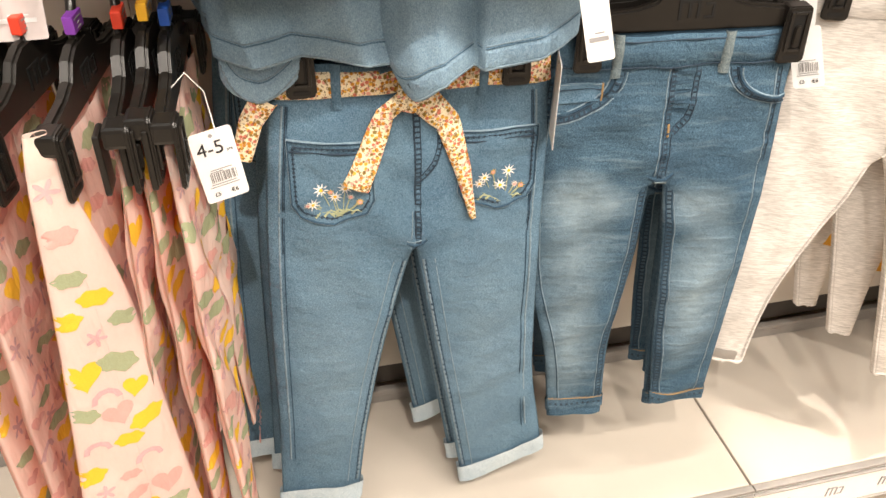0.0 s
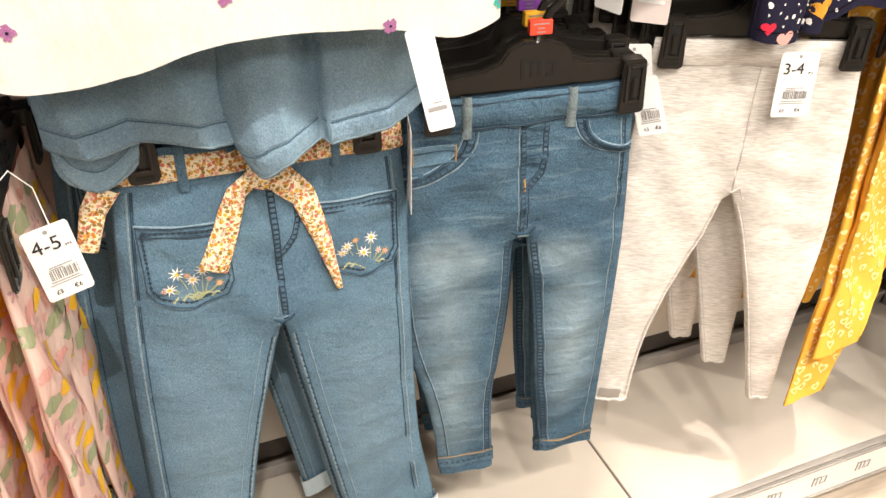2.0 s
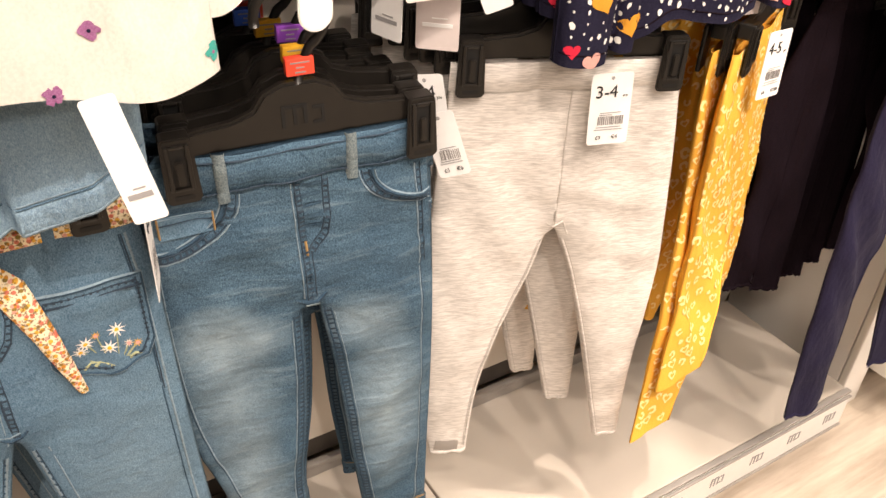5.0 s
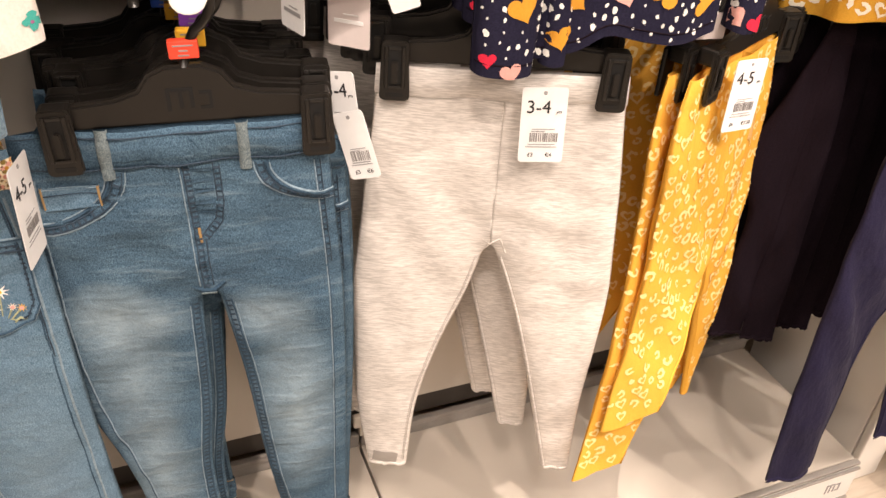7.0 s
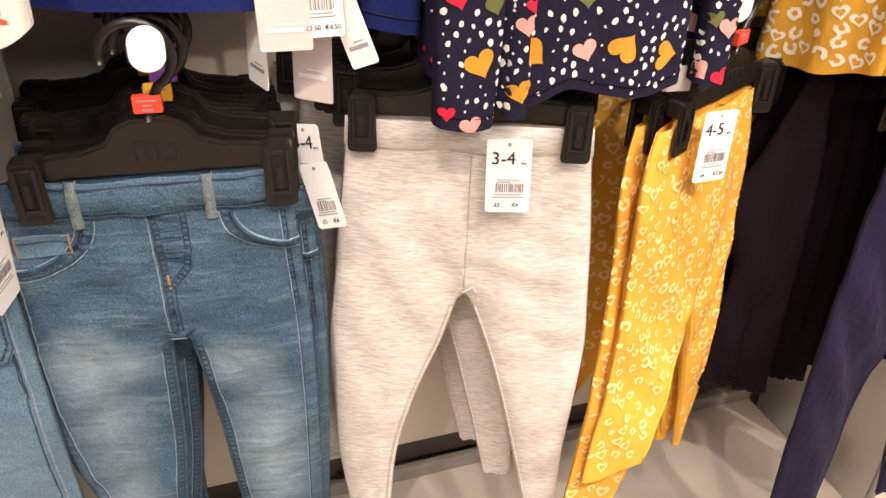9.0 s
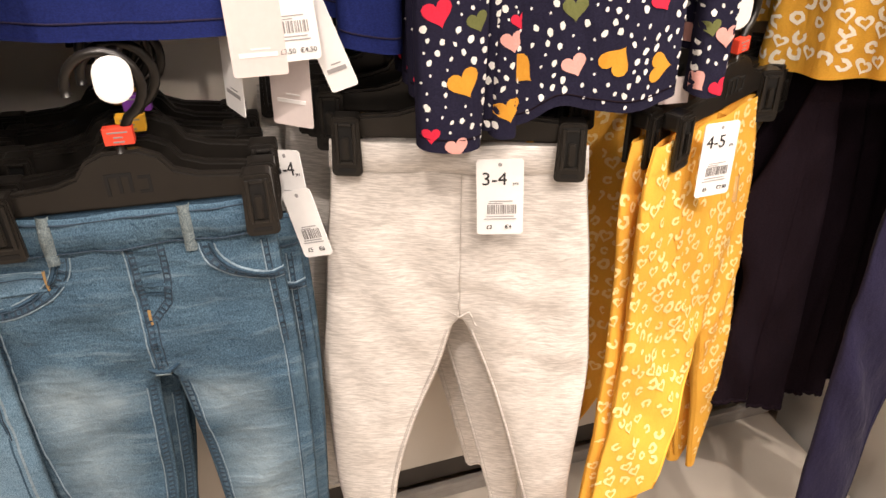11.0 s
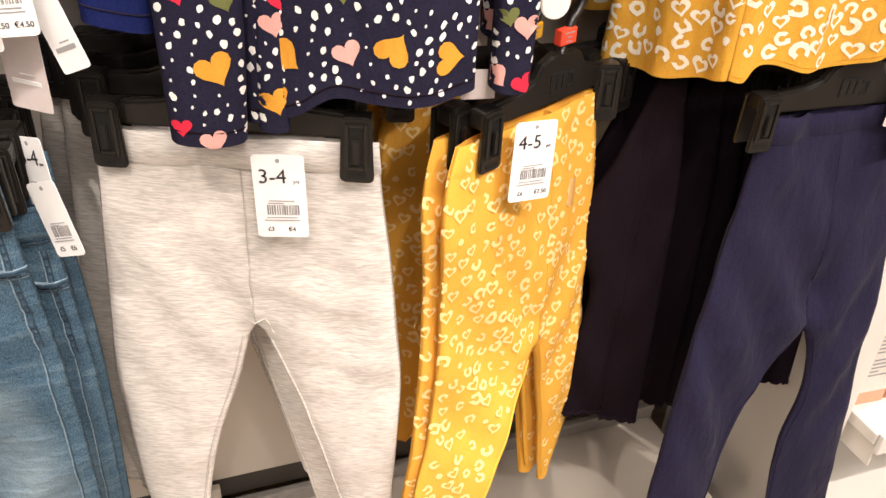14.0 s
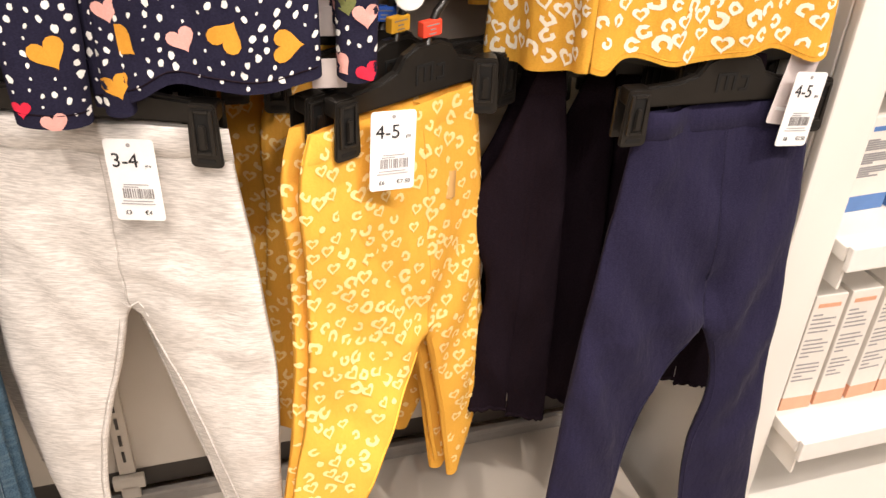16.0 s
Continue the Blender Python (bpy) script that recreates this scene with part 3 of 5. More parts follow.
def shelf_bay():
    unit = thing("shelving_unit", pose(1.748, 0, 0), "white shelving unit stocked with cream cartons", "shelving")
    part("back_panel", box((0.5, 1.06, 1.05), (1.0, 0.02, 2.1), 0.002), BACK, unit)
    part("side_panel", box((1.02, 0.872, 1.05), (0.04, 0.385, 2.1), 0.003), WHITE, unit)
    for z, front in ((0.155, 0.66), (0.37, 0.70), (0.70, 0.735), (1.03, 0.735)):
        sh = part("shelf", box((0.5, (front + 1.045) / 2, z - 0.012), (0.99, 1.045 - front, 0.024), 0.003), WHITE, unit)
        bm = box((0.5, front - 0.006, z - 0.017), (0.985, 0.01, 0.04), 0.003)
        part("shelf_edge", bm, STRIP, sh)
        part("shelf_bracket", prism([(0, 0), (0, -0.045), (0.004, -0.045), (0.004, 0)], front + 0.0, 1.04), WHITE, sh).location = (0.012, 0, z - 0.026)
    return unit


shelf_bay()


def carton(x, y, z, w, d, h, yaw, colour, stripe):
    c = thing("carton", pose(x, y, z, 0, 0, yaw), "slim cream carton with fine print and " + stripe + " base", "carton", "cartons on the shelf")
    part("box", box((0, 0, h / 2), (w, d, h), 0.0015), BOXCARD, c)
    part("base_print", box((0, 0, 0.014), (w + 0.0008, d + 0.0008, 0.026), 0.001), colour, c, stripe + " printed base")
    bm = bmesh.new()
    rng = random.Random(int(x * 1000))
    for i in range(17):
        zz = h - 0.035 - i * (h - 0.09) / 17
        wid = rng.uniform(0.5, 0.85) * w if i % 5 else 0.3 * w
        if i % 6 == 5:
            continue
        add_box(bm, (-0.42 * w + wid / 2, -d / 2 - 0.0004, zz), (wid, 0.0006, 0.0026))
    part("fine_print", bm, INK_GREY, c)
    part("brand_block", box((0, -d / 2 - 0.0004, h - 0.018), (w * 0.7, 0.0006, 0.007)), colour, c)
    return c


for i in range(7):
    carton(1.792 + i * 0.062, 0.80, 0.37, 0.054, 0.075, 0.225, -3 + 2 * (i % 3), ORANGE, "orange")
for i in range(5):
    carton(1.84 + i * 0.085, 0.86, 0.70, 0.075, 0.09, 0.15 + 0.02 * (i % 2), 2 - i, SKYBLUE, "blue")


# ---- hangers, prongs and tags ----
def prong(x, y, z, label="chrome display prong with a white oval end cap"):
    p = thing("display_prong", pose(x, 0, z), label, "prong", "display prongs")
    part("arm", rod([(0, BACK_Y + 0.004, 0), (0, y + 0.004, 0)], 0.005), STEEL, p)
    part("end_cap", prism([(u, w - 0.004) for u, w in rounded(0.032, 0.042, 0.0155, 5)], y, y + 0.004, 0.001), DISC, p, "white oval end cap")
    part("mount", box((0, BACK_Y - 0.004, 0), (0.02, 0.014, 0.05), 0.002), STEEL, p)
    return p


def clip_hanger(label):
    """Trouser hanger: hub, arms, two sprung clips, hook with a size marker. Origin at the middle of the waist."""
    h = thing("clip_hanger", pose(0, 0, -3), label, "hanger", "clip hangers")
    out = [(-0.108, 0.006), (0.108, 0.006), (0.108, 0.03), (0.066, 0.034), (0.045, 0.041), (0.034, 0.056), (0.016, 0.064), (-0.016, 0.064), (-0.034, 0.056), (-0.045, 0.041), (-0.066, 0.034), (-0.108, 0.03)]
    part("bar", prism(out, -0.006, 0.006, 0.003), PLASTIC, h)
    mark = [(-0.019, 0.02), (-0.0155, 0.02), (-0.0155, 0.039), (-0.0078, 0.039), (-0.0078, 0.022), (-0.0042, 0.022), (-0.0042, 0.039), (0.0022, 0.039), (0.0022, 0.022), (0.0058, 0.022), (0.0058, 0.0425), (-0.019, 0.0425)]
    part("emblem", prism(mark, -0.0069, -0.0055), PLASTIC_LOGO, h, "embossed emblem")
    mark = [(0.011, 0.0205), (0.0225, 0.0205), (0.0225, 0.0385), (0.011, 0.0385), (0.011, 0.0355), (0.0195, 0.0355), (0.0195, 0.0235), (0.011, 0.0235)]
    part("emblem", prism(mark, -0.0069, -0.0055), PLASTIC_LOGO, h, "embossed emblem")
    for sx in (-1, 1):
        u = 0.1185 * sx
        shell = prism([(u + x * (1.0 - 2.4 * z), z - 0.001) for x, z in rounded(0.031, 0.068, 0.006)], -0.0165, -0.0115, 0.0016)
        add_box(shell, (u, -0.004, 0.022), (0.028, 0.022, 0.02), 0.004)
        add_box(shell, (u, 0.012, -0.004), (0.028, 0.006, 0.06), 0.0025)
        clip = part("clip", shell, PLASTIC, h)
        part("clip_slot", prism([(u + x, z + 0.004) for x, z in rounded(0.014, 0.040, 0.004)], -0.0171, -0.0166), PLASTIC_SHADE, clip)
        for du, dz, w, hh in ((-0.0092, 0.004, 0.0042, 0.047), (0.0092, 0.004, 0.0042, 0.047), (0, 0.0258, 0.0142, 0.0036), (0, -0.0178, 0.0142, 0.0036)):
            part("clip_rim", box((u + du, -0.0178, dz), (w, 0.0034, hh), 0.0013), PLASTIC, clip)
        part("clip_tongue", prism([(u + x, z - 0.001) for x, z in rounded(0.0072, 0.026, 0.003)], -0.0212, -0.0172, 0.0012), PLASTIC, clip)
        part("clip_notch", prism([(u + x, z - 0.0275) for x, z in rounded(0.019, 0.005, 0.002)], -0.0171, -0.0166), PLASTIC_SHADE, clip)
    pts = [(0, 0, 0.058), (0.004, 0, 0.075)]
    for k in range(17):
        a = radians(-62 + 250 * k / 16)
        pts.append((0.0325 * math.cos(a) - 0.0005, 0, 0.1235 + 0.0325 * math.sin(a)))
    part("hook", rod(pts, 0.0048, 10, 1.0), PLASTIC, h)
    mk = part("size_marker", box((0.003, -0.002, 0.079), (0.027, 0.010, 0.017), 0.0015), MARK["red"], h, "red size marker")
    bm = bmesh.new()
    for dz, w in ((0.0042, 0.018), (-0.0005, 0.008), (-0.005, 0.01)):
        add_box(bm, (0.003, -0.0072, 0.079 + dz), (w, 0.0006, 0.0013))
    part("marker_print", bm, INK_SOFT, mk)
    return h


HANGER = clip_hanger("black plastic clip hanger with a coloured size marker")
MARK_MESH = {}
for colour in MARK:
    bm = box((0.003, -0.002, 0.079), (0.027, 0.010, 0.017), 0.0015)
    MARK_MESH[colour] = bpy.data.meshes.new("size_marker")
    bm.to_mesh(MARK_MESH[colour])
    bm.free()
    MARK_MESH[colour].materials.append(MARK[colour])


def hang(x, y, z, yaw, roll=0.0, colour="red", where="on a display prong"):
    h = copy_thing(HANGER, pose(x, y, z, 0, roll, yaw))
    tagged(h, "black clip hanger with " + colour + " size marker " + where)
    for o in h.children:
        if o.name.startswith("size_marker"):
            o.data = MARK_MESH[colour]
            tagged(o, colour + " size marker")
    return h


def swing_tag(m, age="", prices=("", ""), w=0.05, h=0.088, card=CARD, label="white swing tag with a barcode", bend=0.0):
    t = thing("swing_tag", m, label, "price tag", "swing tags")
    bm = prism(rounded(w, h, 0.004), -0.0004, 0.0004)
    part("card", bm, card, t)
    part("eyelet", prism([(x * 0.0022, z * 0.0022 + h / 2 - 0.006) for x, z in DISCS], -0.0008, 0.0008), INK_GREY, t)
    y = -0.0009
    bm = bmesh.new()
    rng = random.Random(len(age) + int(w * 1000))
    x = -0.26 * w
    while x < 0.34 * w:
        bw = rng.choice((0.0006, 0.001, 0.0015))
        add_box(bm, (x, y, -0.155 * h), (bw, 0.0004, 0.0105))
        x += bw + rng.choice((0.0006, 0.0009, 0.0012))
    tagged(part("barcode", bm, INK_SOFT, t), kind="stuff")
    bm = bmesh.new()
    for dz, wid, dx in ((-0.045, 0.5, 0.02), (-0.075, 0.3, -0.1), (-0.25, 0.6, 0.0), (-0.285, 0.7, 0.0)):
        add_box(bm, (dx * w, y, dz * h), (wid * w, 0.0004, 0.0009))
    tagged(part("fine_print", bm, INK_GREY, t), kind="stuff")
    if age:
        letters(age, 0.021, (-0.40 * w, y, 0.17 * h), INK, t, "age_lettering")
        letters("yrs", 0.005, (0.27 * w, y, 0.17 * h), INK, t, "age_lettering")
    for text, dx in zip(prices, (-0.3, 0.1)):
        if text:
            letters(text, 0.0065, (dx * w, y, -0.42 * h), INK, t, "price_lettering")
    return t


def blank_tag(m, w, h, card, label):
    t = thing("swing_tag", m, label, "price tag", "swing tags")
    part("card", prism(rounded(w, h, 0.003), -0.0004, 0.0004), card, t)
    bm = bmesh.new()
    add_box(bm, (0, -0.0008, -0.28 * h), (0.7 * w, 0.0004, 0.004))
    add_box(bm, (0.05 * w, -0.0008, -0.22 * h), (0.35 * w, 0.0004, 0.0012))
    part("fine_print", bm, INK_GREY if card is CARD else CARD, t)
    return t


# ---- trousers on the lower prongs ----
def dress_leg(t, root, cloth_mat, rows=46):
    for side, word in ((0, "leg"), (1, "leg")):
        part(word, t.leg(side, rows), cloth_mat, root)


def loops(t, root, places, z, mat, h=0.046):
    for u in places:
        part("belt_loop", t.ribbon([(u, z + h / 2), (u, z - h / 2)], 0.0125, 0.0042), mat, root)


def stitch(t, root, path, mat=THREAD, width=0.0016, off=0.0009):
    part("stitching", t.ribbon(path, width, off), mat, root)


def ticks(t, root, path, width, mat=THREAD_DARK, gap=0.0062, off=0.0013):
    """A row of short puckers across a seam."""
    pts = resample(path, gap)
    shapes = []
    for a, b in zip(pts, pts[1:]):
        d = (b - a).normalized()
        n, e = Vector((-d.y, d.x)) * width / 2, d * gap * 0.2
        q = [n - e, n + e, -n + e, -n - e]
        if (q[1] - q[0]).cross(q[2] - q[1]) < 0:
            q.reverse()
        shapes.append(((a.x + b.x) / 2, (a.y + b.y) / 2, [(p.x, p.y) for p in q]))
    tagged(part("seam_pucker", patch_on(t.front, shapes, off), mat, root), kind="stuff")


def arc(cx, cz, rx, rz, a0, a1, n=10):
    return [(cx + rx * math.cos(radians(a0 + (a1 - a0) * k / n)), cz + rz * math.sin(radians(a0 + (a1 - a0) * k / n))) for k in range(n + 1)]


def edge_path(t, side, which, z0, z1, inset, n=14):
    out = []
    for k in range(n + 1):
        z = z0 + (z1 - z0) * k / n
        o, i = t.edges(side, z)
        d = 1 if i > o else -1
        out.append(((o + d * inset) if which == "outer" else (i - d * inset), z))
    return out


# jeans with a floral sash
J1 = Trousers([(0.905, -0.15, 0.002, 0.156), (0.79, -0.165, 0.004, 0.167), (0.648, -0.178, 0.006, 0.172)],
              [(0.648, -0.178, 0.004), (0.5, -0.186, -0.032), (0.35, -0.192, -0.06), (0.165, -0.203, -0.083)],
              [(0.648, 0.172, 0.008), (0.5, 0.178, 0.03), (0.35, 0.188, 0.055), (0.165, 0.214, 0.085)], 0.013, 1.3, 1.0, (9, 4), 0.0065, slant=(-0.004, 0.055))


def sash_jeans(m, label, full=True):
    r = thing("jeans", m, label, "jeans", "jeans with floral sash")
    dress_leg(J1, r, DENIM_A)
    part("waistband", J1.band(0.906, 0.866, 0.002), DENIM_A, r)
    loops(J1, r, (-0.082, 0.083), 0.882, DENIM_A, 0.05)
    for side in (0, 1):
        part("cuff", J1.leg(side, 4, 13, 0.0045, 0.195, 0.158), CUFF_IN, r, "rolled pale cuff")
        stitch(J1, r, edge_path(J1, side, "outer", 0.86, 0.27, 0.015), THREAD, 0.0026)
        stitch(J1, r, edge_path(J1, side, "outer", 0.86, 0.27, 0.021), DENIM_DARK, 0.0016)
        stitch(J1, r, edge_path(J1, side, "outer", 0.86, 0.66, 0.019), THREAD_DARK, 0.0016)
        stitch(J1, r, edge_path(J1, side, "inner", 0.63, 0.2, 0.006), THREAD, 0.0032, 0.0012)
        stitch(J1, r, edge_path(J1, side, "inner", 0.63, 0.2, 0.021), THREAD, 0.0016, 0.0008)
        stitch(J1, r, edge_path(J1, side, "inner", 0.63, 0.2, 0.009), THREAD_DARK, 0.001)
    stitch(J1, r, [(0.002, 0.865), (0.004, 0.79), (0.006, 0.655)], THREAD_DARK, 0.0022)
    stitch(J1, r, [(0.009, 0.865), (0.011, 0.79), (0.012, 0.66)], THREAD_DARK, 0.0014)
    stitch(J1, r, [(0.002, 0.71), (-0.0005, 0.655)], THREAD, 0.0012)
    stitch(J1, r, [(-0.006, 0.664), (0.003, 0.659), (0.013, 0.661), (0.02, 0.667)], DENIM_DARK, 0.0032, 0.0012)
    stitch(J1, r, [(-0.006, 0.668), (0.003, 0.664), (0.013, 0.667)], THREAD, 0.0014, 0.0016)
    ticks(J1, r, [(0.0055, 0.862), (0.0075, 0.79), (0.009, 0.66)], 0.0055)
    ticks(J1, r, [(0.0335, 0.86), (0.0335, 0.80), (0.0275, 0.777), (0.0155, 0.76), (0.007, 0.754)], 0.004)
    for side in (0, 1):
        ticks(J1, r, edge_path(J1, side, "inner", 0.625, 0.21, 0.0075), 0.004, DENIM_DARK, 0.008)
    stitch(J1, r, [(0.036, 0.862), (0.036, 0.80), (0.03, 0.775), (0.017, 0.757), (0.006, 0.75)], THREAD_DARK, 0.002)
    stitch(J1, r, [(0.031, 0.862), (0.031, 0.80), (0.025, 0.779), (0.014, 0.763), (0.006, 0.757)], THREAD_DARK, 0.0012)
    for c, tilt in ((-0.093, -0.007), (0.105, 0.003)):
        hw = 0.047
        outline = [(c - hw, 0.816 - tilt * 0.5), (c + hw, 0.812 + tilt * 0.5), (c + hw + 0.001, 0.735), (c + hw - 0.008, 0.717), (c, 0.703), (c - hw + 0.008, 0.717), (c - hw - 0.001, 0.735), (c - hw, 0.816 - tilt * 0.5)]
        flat = [(u - c, z - 0.76) for u, z in outline[:-1]]
        dense = [((p.x), (p.y)) for p in resample([(a, b) for a, b in flat] + [flat[0]], 0.01)][:-1]
        pk = part("pocket", patch_on(J1.front, [(c, 0.76, dense)], 0.0018), DENIM_A, r)
        stitch(J1, pk, outline, DENIM_DARK, 0.0026, 0.003)
        inner = [(c + (u - c) * 0.89, 0.762 + (z - 0.762) * 0.87) for u, z in outline]
        stitch(J1, pk, inner, THREAD_DARK, 0.0014, 0.0026)
        ticks(J1, pk, inner, 0.0034, THREAD_DARK, 0.006, 0.0028)
        stitch(J1, pk, [(c + (u - c) * 1.02, 0.762 + (z - 0.762) * 1.02) for u, z in outline], THREAD, 0.0012, 0.0028)
        stitch(J1, pk, [(c - hw, 0.803 - tilt * 0.5), (c + hw, 0.799 + tilt * 0.5)], THREAD_DARK, 0.0018, 0.0026)
        # embroidered posy on the pocket
        rng = random.Random(int(c * 1000) + 7)
        stems = []
        for k in range(8):
            u = c - 0.032 + k * 0.0092 + rng.uniform(-0.003, 0.003)
            z = 0.732 + (0.02 if k in (2, 3, 5) else 0.006) + rng.uniform(-0.004, 0.004)
            stems.append((u, z))
            part("stem", J1.ribbon([(u, z), ((u + c) / 2 + 0.004, 0.722), (c + 0.006 + rng.uniform(-0.006, 0.006), 0.713)], 0.0014, 0.0026, 0.004), GREEN_INK, pk)
        for k, (u, z) in enumerate(stems):
            big = k in (1, 2, 4, 5)
            petals = [(u, z, turned([(math.cos(a) * (1 if j % 2 == 0 else 0.35), math.sin(a) * (1 if j % 2 == 0 else 0.35)) for j, a in ((j, 2 * math.pi * j / 18) for j in range(18))], 0.0098 if big else 0.0052, k))]
            part("daisy", patch_on(J1.front, petals, 0.0031), WHITE_INK if big else (SUN_INK if k % 2 else CREAM_INK), pk)
            part("daisy_eye", patch_on(J1.front, [(u, z, turned(DISCS, 0.0022, 0))], 0.0037), SUN_INK if big else PINK_INK, pk)
        for k in range(5):
            u = c - 0.022 + 0.0105 * k
            part("leaf", J1.ribbon([(u, 0.716), (u + 0.007, 0.722), (u + 0.013, 0.72)], (0.004, 0.001), 0.0027, 0.004), GREEN_INK, pk)
    # sash through the loops, knot and two tails
    sash = part("sash", J1.band(0.898, 0.868, 0.0032), FLORAL, r, "yellow and pink floral cotton sash")
    off = lambda k: (lambda u, z, o: J1.front(u, z, o + k))
    part("sash_knot", ribbon_on(off(0.008), [(-0.02, 0.868), (0.0, 0.861), (0.026, 0.866)], (0.03, 0.026), 0.009), FLORAL, sash)
    part("sash_tail", ribbon_on(off(0.005), [(-0.008, 0.862), (-0.03, 0.845), (-0.047, 0.80), (-0.066, 0.755)], (0.02, 0.034), 0.004), FLORAL, sash)
    part("sash_tail", ribbon_on(off(0.005), [(0.014, 0.86), (0.042, 0.83), (0.06, 0.77), (0.078, 0.692)], (0.036, 0.008), 0.004), FLORAL, sash)
    return r


SASH = sash_jeans(pose(0.18, 0.829, 0, 0, 0, -3.4), "light blue girls' jeans with a floral sash and embroidered pockets")
copy_thing(SASH, pose(0.172, 0.885, 0.004, 0, 0, -9))
copy_thing(SASH, pose(0.128, 0.935, 0.03, 0, 0, 2))
part("sash_tail", ribbon_on(lambda u, z, o: Vector((u, -0.012 - o, z)), [(-0.158, 0.872), (-0.176, 0.845), (-0.19, 0.80)], (0.03, 0.022), 0.005), FLORAL, SASH, "floral sash end hanging at the side")
hang(0.18, 0.829, 0.905, -3.4, 0, "red", "above the sash jeans")
hang(0.172, 0.885, 0.91, -9, 0, "yellow", "behind the sash jeans")
hang(0.128, 0.935, 0.935, 2, 0, "yellow", "behind the sash jeans")

# faded jeans
J2 = Trousers([(0.915, -0.145, 0.006, 0.148), (0.82, -0.152, 0.012, 0.153), (0.72, -0.154, 0.012, 0.158)],
              [(0.72, -0.154, 0.004), (0.55, -0.143, -0.004), (0.45, -0.118, -0.016), (0.28, -0.095, -0.012)],
              [(0.72, 0.158, 0.02), (0.60, 0.158, 0.036), (0.43, 0.153, 0.05), (0.303, 0.15, 0.066)], 0.012, 2.1, 0.9, (9, 4), 0.011)


def faded_jeans(m, label):
    r = thing("jeans", m, label, "jeans", "faded jeans")
    dress_leg(J2, r, DENIM_B, 60)
    part("waistband", J2.band(0.917, 0.878, 0.0022), DENIM_B, r)
    stitch(J2, r, [(-0.144, 0.881), (0, 0.879), (0.148, 0.881)], THREAD_DARK, 0.0014, 0.0034)
    stitch(J2, r, [(-0.144, 0.913), (0, 0.911), (0.148, 0.913)], THREAD_DARK, 0.0012, 0.0034)
    part("inner_band", prism([(-0.13, 0.0), (0.13, 0.0), (0.12, 0.012), (-0.12, 0.012)], 0.0, 0.003), DENIM_DARK, r).location = (0.003, -0.002, 0.912)
    loops(J2, r, (-0.063, 0.066), 0.894, LOOP, 0.052)
    ticks(J2, r, [(-0.144, 0.8815), (0, 0.8795), (0.148, 0.8815)], 0.0022, THREAD_DARK, 0.005, 0.0036)
    for side in (0, 1):
        part("hem_fold", J2.leg(side, 4, 13, 0.0016, 0.32, 0.295), DENIM_B, r)
        stitch(J2, r, edge_path(J2, side, "outer", 0.87, 0.31, 0.017), THREAD, 0.0016)
        stitch(J2, r, edge_path(J2, side, "outer", 0.87, 0.31, 0.0155), DENIM_DARK, 0.0016)
        stitch(J2, r, edge_path(J2, side, "outer", 0.87, 0.74, 0.011), THREAD_DARK, 0.0014)
        ticks(J2, r, edge_path(J2, side, "outer", 0.865, 0.745, 0.0135), 0.004)
        stitch(J2, r, edge_path(J2, side, "inner", 0.708, 0.31, 0.0045), DENIM_DARK, 0.0022)
        ticks(J2, r, edge_path(J2, side, "inner", 0.705, 0.32, 0.0075), 0.0055)
        stitch(J2, r, edge_path(J2, side, "inner", 0.705, 0.31, 0.0115), DENIM_DARK, 0.0018)
        stitch(J2, r, edge_path(J2, side, "inner", 0.70, 0.31, 0.014), THREAD, 0.0012, 0.0012)
        o, i = J2.edges(side, 0.318)
        stitch(J2, r, [(o, 0.318), (i, 0.318)], THREAD_TAN, 0.0012, 0.0024)
        ticks(J2, r, [(o, 0.307), (i, 0.307)], 0.004, THREAD_DARK, 0.008, 0.0024)
    # mock fly, seam and pocket mouths
    stitch(J2, r, [(0.005, 0.877), (0.007, 0.80), (0.008, 0.728)], THREAD_DARK, 0.0018)
    ticks(J2, r, [(0.0085, 0.875), (0.0105, 0.80), (0.0125, 0.728)], 0.0055)
    stitch(J2, r, [(0.0015, 0.876), (0.003, 0.80), (0.004, 0.73)], THREAD, 0.0014, 0.0012)
    fly = [(0.034, 0.877), (0.034, 0.835), (0.03, 0.812), (0.014, 0.793)]
    stitch(J2, r, fly, THREAD_DARK, 0.0014)
    stitch(J2, r, [(u + 0.006, z - 0.004) for u, z in fly], THREAD_DARK, 0.0014)
    ticks(J2, r, [(u + 0.003, z - 0.002) for u, z in fly], 0.005)
    ticks(J2, r, [(0.022, 0.876), (0.022, 0.815)], 0.02, DENIM_DARK, 0.011, 0.0008)
    stitch(J2, r, [(0.0115, 0.803), (0.0125, 0.785)], THREAD_TAN, 0.003, 0.0016)
    stitch(J2, r, [(0.017, 0.79), (0.018, 0.73)], THREAD_DARK, 0.0014)
    stitch(J2, r, [(-0.008, 0.728), (0.006, 0.725), (0.018, 0.724), (0.03, 0.731)], DENIM_DARK, 0.0055, 0.0014)
    stitch(J2, r, [(0.004, 0.721), (0.02, 0.72)], LOOP, 0.006, 0.002)
    for s, cu in ((-1, -0.142), (1, 0.152)):
        mouth = arc(cu, 0.874, 0.078 if s < 0 else 0.066, 0.055 if s < 0 else 0.042, 0 if s < 0 else 180, -90 if s < 0 else 270)
        wide = lambda f: [(cu + (u - cu) * f, 0.874 + (z - 0.874) * f) for u, z in mouth]
        stitch(J2, r, wide(1.0), DENIM_DARK, 0.0034, 0.002)
        stitch(J2, r, wide(1.05), THREAD_DARK, 0.0011, 0.0022)
